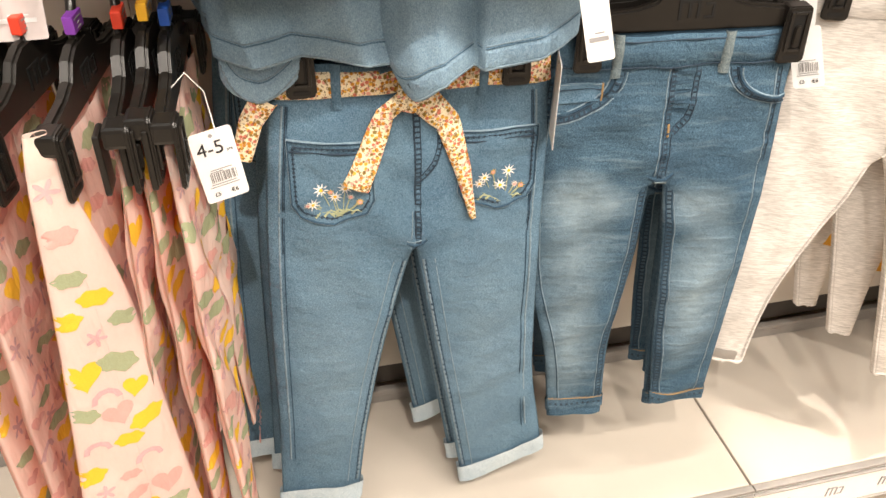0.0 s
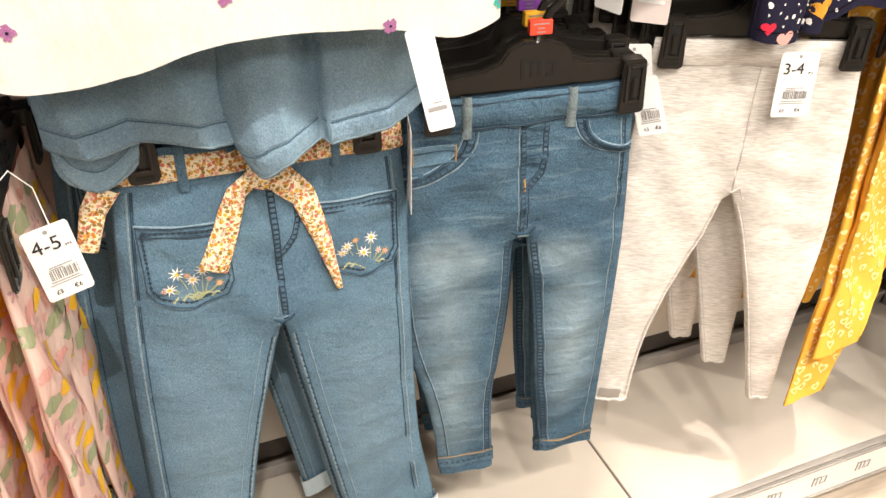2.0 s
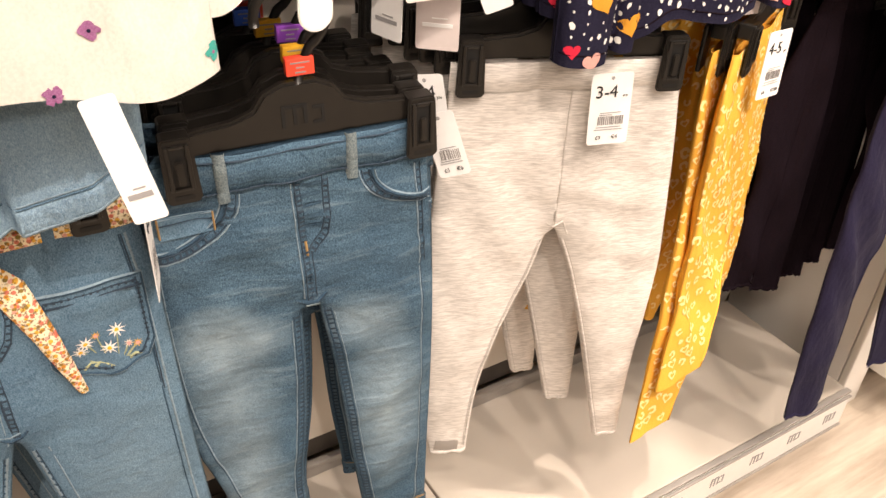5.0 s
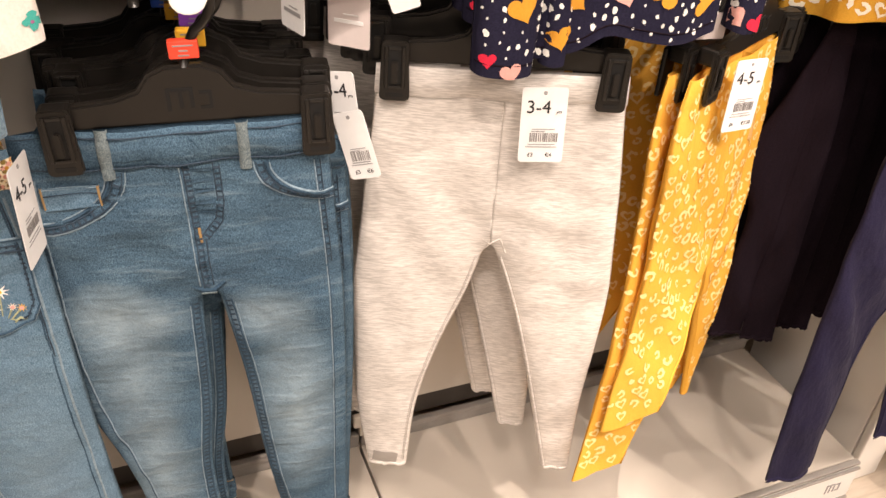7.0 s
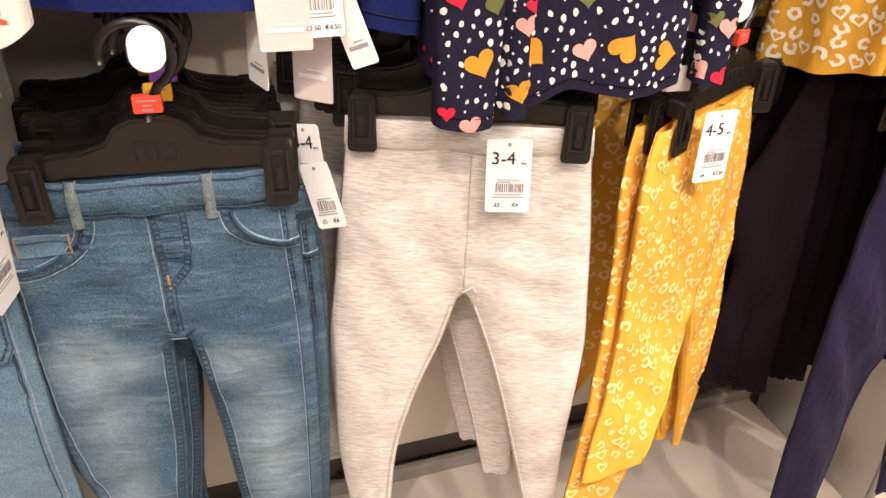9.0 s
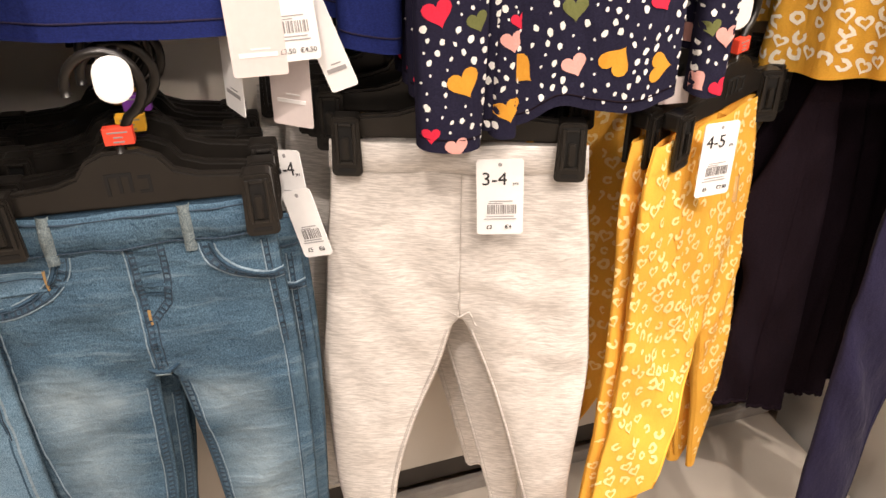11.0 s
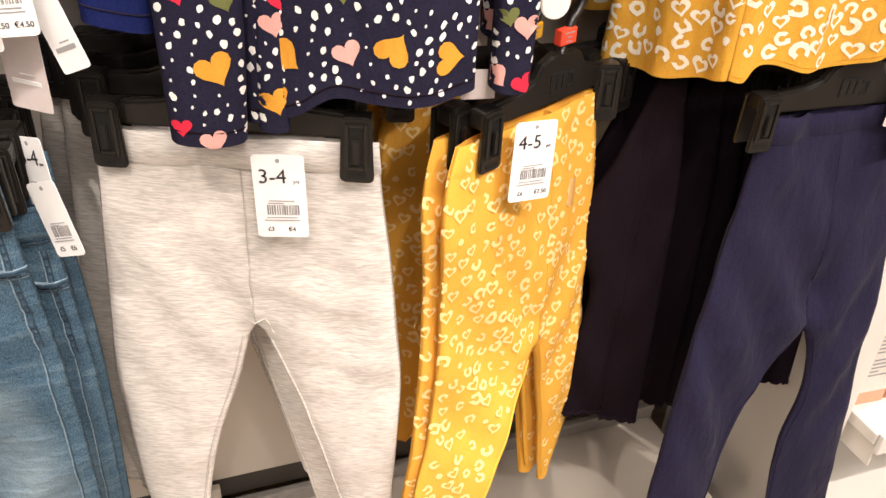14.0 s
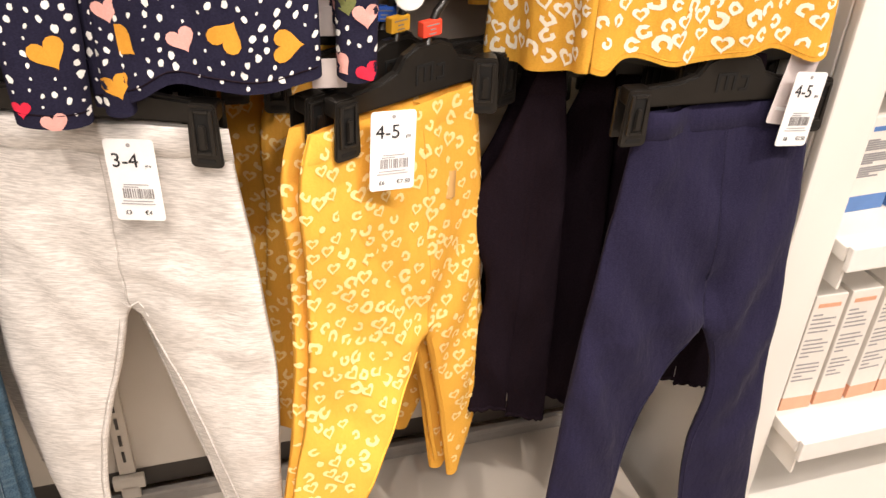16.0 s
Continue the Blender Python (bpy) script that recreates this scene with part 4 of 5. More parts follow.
        ticks(J2, r, wide(1.10), 0.005, THREAD_DARK, 0.006, 0.0016)
        stitch(J2, r, wide(1.16), THREAD_DARK, 0.0011, 0.0016)
        stitch(J2, r, wide(1.2), THREAD, 0.0014, 0.0012)
        stitch(J2, r, wide(0.96), THREAD, 0.0014, 0.0018)
    coin = [(-0.128, 0.862), (-0.075, 0.862), (-0.075, 0.838), (-0.128, 0.836), (-0.128, 0.862)]
    part("coin_pocket", patch_on(J2.front, [(-0.1015, 0.849, [(u + 0.1015, z - 0.849) for u, z in coin[:-1]])], 0.0022), DENIM_A, r)
    stitch(J2, r, [(-0.128, 0.86), (-0.076, 0.86)], THREAD, 0.0014, 0.003)
    stitch(J2, r, [(-0.076, 0.862), (-0.076, 0.838)], THREAD_TAN, 0.0022, 0.003)
    stitch(J2, r, [(-0.128, 0.862), (-0.128, 0.838)], THREAD_TAN, 0.0022, 0.003)
    stitch(J2, r, [(-0.128, 0.853), (-0.076, 0.853)], THREAD_DARK, 0.0012, 0.003)
    return r


FADED = faded_jeans(pose(0.506, 0.808, 0, 0, -1.5, -9), "light blue faded toddler jeans with a stretch waist")
for k, (dx, dy, dz, yaw) in enumerate(((0.004, 0.034, -0.004, -7), (0.012, 0.066, 0.004, -10), (0.002, 0.098, 0.0, -7), (-0.008, 0.128, 0.003, -11), (0.006, 0.158, -0.002, -8), (-0.004, 0.188, 0.002, -9))):
    if k < 3:
        copy_thing(FADED, pose(0.506 + dx, 0.808 + dy, dz - (0.035 if k == 0 else 0.0), 0, 0, yaw))
    hang(0.506 + dx, 0.808 + dy, 0.915 + dz, yaw, 0, ("yellow", "purple", "yellow", "blue", "red", "purple")[k], "behind the faded jeans")
hang(0.502, 0.808, 0.9135, -9, -2.0, "red", "above the faded jeans")
prong(0.508, 0.775, 1.058)
prong(0.18, 0.79, 1.05)

# grey leggings
LG = Trousers([(0.935, -0.138, 0.004, 0.137), (0.90, -0.14, 0.004, 0.14), (0.80, -0.15, 0.004, 0.152), (0.708, -0.158, 0.004, 0.16)],
              [(0.708, -0.158, 0.0), (0.63, -0.166, -0.02), (0.54, -0.164, -0.05), (0.43, -0.16, -0.075), (0.30, -0.142, -0.085)],
              [(0.708, 0.16, 0.008), (0.65, 0.165, 0.03), (0.55, 0.163, 0.06), (0.45, 0.158, 0.085), (0.31, 0.16, 0.118)], 0.010, 3.7, 0.9, (15, 2.5), 0.006)


def grey_leggings(m, label):
    r = thing("leggings", m, label, "leggings", "grey leggings")
    dress_leg(LG, r, HEATHER)
    part("waistband", LG.band(0.936, 0.902, 0.0012), HEATHER, r)
    stitch(LG, r, [(-0.139, 0.901), (0.14, 0.901)], SEAM_GREY, 0.0009, 0.0005)
    stitch(LG, r, [(0.004, 0.90), (0.004, 0.712)], SEAM_GREY, 0.0011, 0.0004)
    stitch(LG, r, [(-0.008, 0.719), (0.004, 0.711), (0.016, 0.72), (0.024, 0.70)], HEATHER, 0.0022, 0.0008)
    for side in (0, 1):
        stitch(LG, r, edge_path(LG, side, "inner", 0.69, 0.31, 0.004), HEATHER, 0.004, 0.0018)
        stitch(LG, r, edge_path(LG, side, "inner", 0.69, 0.31, 0.0075), SEAM_GREY, 0.0009, 0.0005)
        h = LG.hem[side]
        o, i = LG.edges(side, h + 0.012)
        stitch(LG, r, [(o, h + 0.014), (i, h + 0.014)], SEAM_GREY, 0.0009, 0.0005)
        # curled lettuce edge
        o, i = LG.edges(side, h)
        part("frilled_hem", LG.ribbon([(o + (i - o) * k / 14, h + 0.0016 * math.sin(k * 2.2 + 3 * math.sin(k * 1.7))) for k in range(15)], 0.005, 0.0016, 0.003), HEATHER, r)
    return r


def inner_hem(t, root, side, z0, z1, mat):
    o, i = t.edges(side, z1)
    part("inner_hem", t.ribbon([(o + (i - o) * 0.12, (z0 + z1) / 2), (o + (i - o) * 0.75, (z0 + z1) / 2 - 0.004)], z0 - z1, 0.0006), mat, root, "darker inside of a turned hem")


GREY = grey_leggings(pose(0.835, 0.813, 0, 0, 0, -22), "pale grey heather leggings with frilled hems")
for k, (dx, dy, dz, yaw) in enumerate(((-0.035, 0.09, 0.03, -27), (-0.05, 0.15, 0.02, -15))):
    copy_thing(GREY, pose(0.835 + dx, 0.813 + dy, dz, 0, 0, yaw))
    hang(0.835 + dx, 0.813 + dy, 0.935 + dz, yaw, 0, ("blue", "purple", "yellow")[k], "behind the grey leggings")
for k in range(5):
    hang(0.828 - 0.004 * (k % 3), 0.852 + 0.032 * k, 0.95 + 0.006 * (k % 2), -20 + 3 * (k % 3), 0, ("red", "yellow", "blue", "purple", "red")[k], "behind the grey leggings")
inner_hem(LG, GREY, 0, 0.326, 0.304, RAIL)
hang(0.835, 0.813, 0.934, -22, 0, "red", "above the grey leggings")
prong(0.845, 0.80, 1.06)

# mustard leggings, turned away
YL = Trousers([(0.925, -0.055, 0.088, 0.18), (0.896, -0.066, 0.09, 0.184), (0.75, -0.073, 0.093, 0.193), (0.614, -0.085, 0.093, 0.2)],
              [(0.614, -0.085, 0.085), (0.56, -0.095, 0.045), (0.50, -0.112, 0.005), (0.435, -0.128, -0.035)],
              [(0.614, 0.2, 0.097), (0.474, 0.205, 0.122), (0.39, 0.185, 0.132), (0.325, 0.16, 0.14)], 0.013, 5.2, 1.3, (12, 2.5), 0.0, 0.05, 0.42)


YB = Trousers([(0.925, -0.055, 0.088, 0.18), (0.896, -0.066, 0.09, 0.184), (0.75, -0.073, 0.093, 0.193), (0.614, -0.085, 0.093, 0.2)],
              [(0.614, -0.085, 0.085), (0.53, -0.098, 0.03), (0.43, -0.122, -0.03), (0.345, -0.15, -0.07)],
              [(0.614, 0.2, 0.097), (0.474, 0.205, 0.122), (0.39, 0.185, 0.132), (0.34, 0.165, 0.14)], 0.011, 4.1, 1.2, (12, 2.5), 0.0, 0.06, 0.42)


def mustard_leggings(t, m, label):
    r = thing("leggings", m, label, "leggings", "mustard leggings")
    dress_leg(t, r, YELLOW)
    part("waistband", t.band(0.926, 0.895, 0.0003), YELLOW, r)
    on = lambda u, z: z > 0.62 or t.outer[0](z) < u < t.inner[0](z) - 0.008 and z > t.hem[0] + 0.01 or u > t.inner[1](z) + 0.008 and z > t.hem[1] + 0.01
    tagged(part("heart_print", leopard(t.front, -0.14, 0.2, 0.35, 0.92, 0.0168, 0.0092, 11, on), YELLOW_INK, r, "pale yellow heart and ring print"), kind="stuff")
    for side in (0, 1):
        stitch(t, r, edge_path(t, side, "inner", 0.60, t.hem[side] + 0.01, 0.004), YELLOW, 0.003, 0.0014)
    return r


MUSTY = mustard_leggings(YL, pose(1.088, 0.778, 0, 0, 0, 26), "mustard leggings with pale leopard heart print")
mustard_leggings(YB, pose(1.071, 0.796, 0, 0, 0, 27), "mustard leggings with pale heart print behind another pair")
copy_thing(MUSTY, pose(1.075, 0.895, 0.0, 0, 0, -12))
copy_thing(MUSTY, pose(1.03, 0.94, 0.03, 0, 0, -5))
for x, y, yaw, c in ((1.18, 0.825, 26, "red"), (1.15, 0.845, 28, "yellow"), (1.145, 0.885, -12, "blue"), (1.10, 0.935, -5, "yellow")):
    hang(x, y, 0.925, yaw, 0, c, "holding mustard leggings")
prong(1.155, 0.80, 1.055)

# indigo leggings and the navy stack behind them
NL = Trousers([(0.918, -0.006, 0.11, 0.225), (0.79, -0.028, 0.115, 0.235), (0.70, -0.044, 0.118, 0.237), (0.615, -0.058, 0.12, 0.238)],
              [(0.615, -0.058, 0.116), (0.53, -0.07, 0.062), (0.44, -0.08, 0.03), (0.367, -0.088, 0.018), (0.228, -0.095, -0.008)],
              [(0.615, 0.238, 0.124), (0.55, 0.238, 0.145), (0.42, 0.242, 0.126), (0.25, 0.252, 0.132)], 0.012, 6.4, 2.4, (16, 1.6), 0.005, 0.12)
NS = Trousers([(0.945, 0.008, 0.02, 0.036), (0.84, -0.03, 0.01, 0.05), (0.745, -0.066, 0.004, 0.056), (0.66, -0.037, 0.008, 0.058), (0.55, -0.046, 0.006, 0.06), (0.47, -0.048, 0.006, 0.061)],
              [(0.47, -0.048, 0.006), (0.44, -0.049, 0.006)], [(0.47, 0.061, 0.007), (0.43, 0.062, 0.007)], 0.008, 8.1, 1.2, (14, 2), 0.0, 0.06)


def navy_leggings(t, m, label, cloth_mat, hem=None):
    r = thing("leggings", m, label, "leggings", "navy leggings")
    dress_leg(t, r, cloth_mat)
    part("waistband", t.band(t.top + 0.001, t.top - 0.03, 0.0012), cloth_mat, r)
    w = t.top - 0.035
    stitch(t, r, [(t.seam(w), w), (t.seam(t.fork + 0.05), t.fork + 0.05), (t.seam(t.fork), t.fork + 0.004)], cloth_mat, 0.0012, 0.0005)
    for side in (0, 1):
        stitch(t, r, edge_path(t, side, "inner", t.fork - 0.015, t.hem[side] + 0.01, 0.006), cloth_mat, 0.0016, 0.0012)
        h = t.hem[side]
        o, i = t.edges(side, h)
        part("frilled_hem", t.ribbon([(o + (i - o) * k / 16, h + 0.0025 * math.sin(k * 2.4 + 3 * math.sin(k * 1.3))) for k in range(17)], 0.006, 0.002, 0.003), cloth_mat, r)
    return r


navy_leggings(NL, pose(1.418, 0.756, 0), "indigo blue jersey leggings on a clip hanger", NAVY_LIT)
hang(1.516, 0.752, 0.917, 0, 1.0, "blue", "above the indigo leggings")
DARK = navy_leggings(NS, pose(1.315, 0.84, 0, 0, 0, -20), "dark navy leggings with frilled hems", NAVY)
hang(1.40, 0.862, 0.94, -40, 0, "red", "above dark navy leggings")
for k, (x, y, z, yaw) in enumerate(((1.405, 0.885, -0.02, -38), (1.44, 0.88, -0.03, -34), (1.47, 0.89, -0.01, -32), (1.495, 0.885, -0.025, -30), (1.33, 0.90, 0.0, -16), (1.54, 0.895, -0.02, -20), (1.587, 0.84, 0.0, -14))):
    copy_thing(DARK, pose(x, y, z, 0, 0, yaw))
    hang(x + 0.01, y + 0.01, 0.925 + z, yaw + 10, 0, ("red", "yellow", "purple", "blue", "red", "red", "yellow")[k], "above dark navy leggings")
prong(1.50, 0.75, 1.06)

# blush leggings with a busy print, hung edge on
def blush_shape(seed, sway):
    return Trousers([(0.925, -0.12, 0.0, 0.125), (0.80, -0.13, 0.0, 0.14), (0.70, -0.135, 0.0, 0.15)],
                    [(0.70, -0.135, -0.002), (0.5, -0.13, -0.02), (0.28, -0.12, -0.035)],
                    [(0.70, 0.15, 0.002), (0.5, 0.14, 0.02), (0.36, 0.13, 0.05)], 0.0075, seed, 1.5, (13, 2.0), 0.0, sway)


# a pair twisted on its clip: narrow at the waist, opening out below
TWISTED = Trousers([(0.935, -0.02, -0.01, 0.0), (0.88, -0.03, -0.012, 0.004), (0.845, -0.034, -0.01, 0.012), (0.75, -0.045, -0.008, 0.028), (0.6, -0.066, -0.01, 0.034), (0.36, -0.098, -0.012, 0.048)],
                   [(0.36, -0.098, -0.012), (0.33, -0.10, -0.013)], [(0.36, 0.048, -0.012), (0.33, 0.05, -0.011)], 0.009, 3.3, 0.9, (16, 2.0), 0.0, 0.06)


def print_leggings(m, label, seed, sway=0.0, shape=None, grow=1.0):
    t = shape or blush_shape(seed * 1.9, sway)
    r = thing("leggings", m, label, "leggings", "blush print leggings")
    dress_leg(t, r, BLUSH)
    part("waistband", t.band(0.926, 0.896, 0.0003), BLUSH, r)
    rng = random.Random(seed)
    groups = {"sun_print": [], "sage_print": [], "pink_print": [], "mauve_print": []}
    arches = []
    for k, (u, z) in enumerate(scatter(rng, t.outer[0](0.34), t.outer[1](0.34), 0.31, 0.91, 0.026 * grow)):
        if not t.outer[0](z) + 0.004 < u < t.outer[1](z) - 0.004 or not shape and z < 0.7 and not (u < t.inner[0](z) - 0.014 or u > t.inner[1](z) + 0.014):
            continue
        kind = rng.random()
        if kind < 0.28:
            groups["sun_print"].append((u, z, turned(HEART if kind < 0.14 else CLOUD, rng.uniform(0.013, 0.021), rng.uniform(-0.4, 0.4))))
        elif kind < 0.52:
            groups["sage_print"].append((u, z, turned(CLOUD, rng.uniform(0.014, 0.022), rng.uniform(-0.5, 0.5))))
        elif kind < 0.78:
            groups["pink_print"].append((u, z, turned(CLOUD if kind < 0.65 else HEART, rng.uniform(0.011, 0.019), rng.uniform(-0.5, 0.5))))
        elif kind < 0.84:
            arches.append((u, z - 0.008, turned(DISCS, rng.uniform(0.013, 0.018), 0), 0.62, 0, 0.5))
        else:
            groups["mauve_print"].append((u, z, turned(HEART if kind < 0.88 else PETALS, rng.uniform(0.009, 0.014), rng.uniform(-0.5, 0.5))))
    tagged(part("arch_print", ring_on(t.front, arches, 0.0009), MAUVE_INK, r), kind="stuff")
    for name, ink in (("sun_print", SUN_INK), ("sage_print", GREEN_INK), ("pink_print", PINK_INK), ("mauve_print", MAUVE_INK)):
        tagged(part(name, patch_on(t.front, groups[name], 0.0007), ink, r), kind="stuff")
    return r


for k, (x, y, z, yaw, c, sway) in enumerate(((-0.064, 0.80, -0.018, 85, "blue", 0.02), (-0.083, 0.805, -0.014, 84, "yellow", -0.01), (-0.106, 0.80, -0.018, 86, "red", -0.06), (-0.147, 0.80, -0.02, 79, "purple", 0.07),
                                             (-0.226, 0.80, -0.024, 80, "red", -0.06), (-0.265, 0.81, -0.02, 78, "yellow", -0.04))):
    print_leggings(pose(x, y, z, 0, 0, yaw), "blush pink leggings with hearts, clouds and fruit print", 5 + k, sway)
    hang(x, y, 0.922 + z, yaw, 0, c, "above the blush leggings")
print_leggings(pose(-0.165, 0.68, 0, 0, 0, 25), "blush pink leggings twisted round on their hanger", 17, 0.0, TWISTED, 1.15)
hang(-0.191, 0.80, 0.905, 74, 0, "red", "above the twisted blush leggings")
prong(-0.10, 0.74, 1.06)
prong(-0.30, 0.63, 1.04)


# ---- tops on the upper prongs ----
def top_hanger(x, y, z, yaw):
    h = thing("top_hanger", pose(x, y, z, 0, 0, yaw), "black plastic hanger inside a child's top", "hanger", "top hangers")
    part("shoulders", rod([(-0.13, 0, -0.035), (-0.08, 0, -0.012), (-0.02, 0, 0), (0.02, 0, 0), (0.08, 0, -0.012), (0.13, 0, -0.035)], 0.006), PLASTIC, h)
    pts = [(0, 0, 0.0), (0, 0, 0.03)] + [(0.022 * math.cos(radians(a)), 0, 0.058 + 0.024 * math.sin(radians(a))) for a in range(-60, 191, 25)]
    part("hook", rod(pts, 0.004), PLASTIC, h)
    return h


def upper_prong(x, y):
    p = thing("display_prong", pose(x, 0, 1.577), "chrome display prong on the upper row", "prong", "display prongs")
    part("arm", rod([(0, BACK_Y + 0.004, 0), (0, y - 0.02, 0)], 0.005), STEEL, p)
    part("mount", box((0, BACK_Y - 0.004, 0), (0.02, 0.014, 0.05), 0.002), STEEL, p)


# chambray shirt: two front panels, the right one lapped over the left, and a rounded tail
def pleats(keys, lean):
    """Sharp-edged folds: depth at each place across, drawn on down the cloth at a slant."""
    us, ds = [k[0] for k in keys], [k[1] for k in keys]
    return lambda u, z: float(np.interp(u + lean * (z - 0.92), us, ds)) + 0.0022 * wave(u, z, (28, 8), 4.4) + 0.001 * wave(u, z, (90, 14), 2.2)


LEFT_PANEL = Sheet([(1.48, -0.08, 0.0), (1.40, -0.15, 0.0), (1.2, -0.19, -0.005), (1.0, -0.205, -0.012), (0.87, -0.205, -0.012)], spline([(0.0, 0.93), (0.3, 0.927), (0.65, 0.926), (0.93, 0.918), (1.0, 0.914)]), 0.012,
                   pleats(((-0.21, -0.004), (-0.16, 0.024), (-0.115, -0.008), (-0.05, 0.02), (-0.02, 0.002), (0.0, 0.0)), 0.32), 1.48)
RIGHT_PANEL = Sheet([(1.48, -0.03, 0.10), (1.40, -0.035, 0.16), (1.2, -0.036, 0.17), (1.03, -0.033, 0.172), (0.96, -0.038, 0.17), (0.915, -0.028, 0.168), (0.88, -0.01, 0.165)],
                    spline([(0.0, 0.887), (0.035, 0.884), (0.09, 0.888), (0.22, 0.902), (0.48, 0.916), (0.74, 0.929), (1.0, 0.944)]), 0.013,
                    pleats(((-0.04, 0.0), (-0.008, 0.022), (0.024, 0.026), (0.06, -0.008), (0.066, 0.014), (0.125, 0.024), (0.175, -0.004)), 0.05), 1.48)
SHIRT_TAIL = Sheet([(1.40, -0.17, 0.0), (1.0, -0.20, -0.11), (0.86, -0.205, -0.125)], spline([(0.0, 0.918), (0.12, 0.892), (0.4, 0.871), (0.75, 0.882), (1.0, 0.905)]), 0.006,
                   lambda u, z: 0.004 * wave(u, z, (30, 5), 1.2), 1.40)
sh = thing("shirt", pose(0.18, 0.795, 0, 0, 0, -6), "blue chambray shirt with a dipped stitched hem", "shirt")
for name, sheet, forward, cols in (("front_panel", LEFT_PANEL, 0.0, 80), ("front_panel", RIGHT_PANEL, -0.008, 80), ("tail", SHIRT_TAIL, 0.012, 30)):
    panel_part = part(name, sheet.shell(40, cols), CHAMBRAY, sh)
    panel_part.location = (0, forward, 0)
    part("hem_band", ribbon_on(sheet.front, sheet.hem_line(0.0125), 0.022, 0.0009, 0.005), CHAMBRAY_HEM, panel_part)
    part("stitching", ribbon_on(sheet.front, sheet.hem_line(0.0245), 0.0013, 0.0012, 0.005), DENIM_A, panel_part)
    part("stitching", ribbon_on(sheet.front, sheet.hem_line(0.0268), 0.0012, 0.0009, 0.005), THREAD, panel_part)
    part("hem_edge", ribbon_on(sheet.front, sheet.hem_line(0.0022), 0.0024, 0.0014, 0.005), THREAD, panel_part)
    tagged(part("hem_pucker", patch_on(sheet.front, [(u, z, [(-0.0016, -0.0075), (0.0008, -0.0075), (0.0016, 0.0075), (-0.0008, 0.0075)]) for u, z in sheet.hem_line(0.0125, 34)[1:-1]], 0.0016), CHAMBRAY, panel_part), kind="stuff")
top_hanger(0.18, 0.79, 1.5, -6)
upper_prong(0.18, 0.78)

# ivory blouse with embroidered sprigs
blouse_hem = spline([(0.0, 1.058), (0.08, 1.04), (0.3, 1.042), (0.42, 1.058), (0.6, 1.062), (0.75, 1.058), (0.9, 1.042), (1.0, 1.05)])
BLS = Sheet([(1.50, -0.19, 0.06), (1.42, -0.26, 0.10), (1.2, -0.30, 0.137), (1.0, -0.33, 0.15)], blouse_hem, 0.026,
            lambda u, z: 0.009 * wave(u, z, (13, 1.5), 7.7) + 0.003 * wave(u, z, (40, 6), 3.2), 1.5)
bl = thing("blouse", pose(0.25, 0.705, 0, 0, 0, -3), "ivory cotton blouse with purple embroidered sprigs", "blouse")
part("body", BLS.shell(), BLOUSE, bl)
rng = random.Random(21)
for u, z, ink in ((0.032, 1.061, PURPLE), (0.061, 1.099, PURPLE), (-0.105, 1.098, PURPLE), (-0.265, 1.085, PURPLE), (0.142, 1.066, TEAL), (-0.03, 1.14, SCARLET), (-0.19, 1.13, TEAL), (0.11, 1.15, SCARLET), (-0.10, 1.2, PURPLE), (-0.25, 1.19, SCARLET)):
    a0 = rng.uniform(0, 6)
    part("sprig", patch_on(BLS.front, [(u + 0.0036 * math.cos(a0 + k * 1.5), z + 0.0036 * math.sin(a0 + k * 1.5), turned(blob(rng, 10, 0.35), 0.0034, 0)) for k in range(4)], 0.0012), ink, bl)
    part("sprig_eye", patch_on(BLS.front, [(u, z, turned(DISCS, 0.0013, 0))], 0.0018), PURPLE if ink is not PURPLE else NAVY_LIT, bl)
SLV = Sheet([(1.45, 0.08, 0.12), (1.2, 0.12, 0.175), (1.08, 0.125, 0.178)], spline([(0.0, 1.092), (0.5, 1.085), (1.0, 1.098)]), 0.02, lambda u, z: 0.006 * wave(u, z, (20, 3), 5.5), 1.45)
slv = part("sleeve", SLV.shell(16, 20), BLOUSE, bl)
part("sprig", patch_on(SLV.front, [(0.155, 1.108, turned(PETALS, 0.009, 1))], 0.0016), SCARLET, slv)
slv.location = (0.0, 0.03, 0)
top_hanger(0.20, 0.70, 1.52, -3)
upper_prong(0.20, 0.70)

# navy top with spots and hearts
NAVY_FOLD = lambda u, z: 0.012 * wave(u, z, (17, 1.2), 8.8) + 0.003 * wave(u, z, (44, 5), 1.1)


def spotted(sheet, u0, u1, z0, z1, seed, root, hearts=()):
    surface = sheet.front
    clear = lambda u, z: z - sheet.hem((u - sheet.left(z)) / (sheet.right(z) - sheet.left(z)))
    rng = random.Random(seed)
    dots = []
    for u, z in scatter(rng, u0, u1, z0, z1, 0.0102, 5000):
        if clear(u, z) < 0.006 or any((u - h[0]) ** 2 + (z - h[1]) ** 2 < (h[2] * 1.25) ** 2 for h in hearts):
            continue
        s = rng.choice((0.0014, 0.0022, 0.003, 0.0036))
        dots.append((u, z, turned([(a * 0.8, b * 1.15) for a, b in blob(rng)], s, rng.uniform(-0.6, 0.6))))
    tagged(part("spot_print", patch_on(surface, dots, 0.0007), WHITE_INK, root, "white spot print"), kind="stuff")
    for u, z, s, a, ink in hearts:
        keep = lambda uu, zz, o: surface(uu, max(zz, zz + 0.001 - min(0.0, clear(uu, zz)) - 0.001), o)
        part("heart_print", patch_on(keep, [(u, z, turned(HEART, s, a))], 0.0009), ink, root)


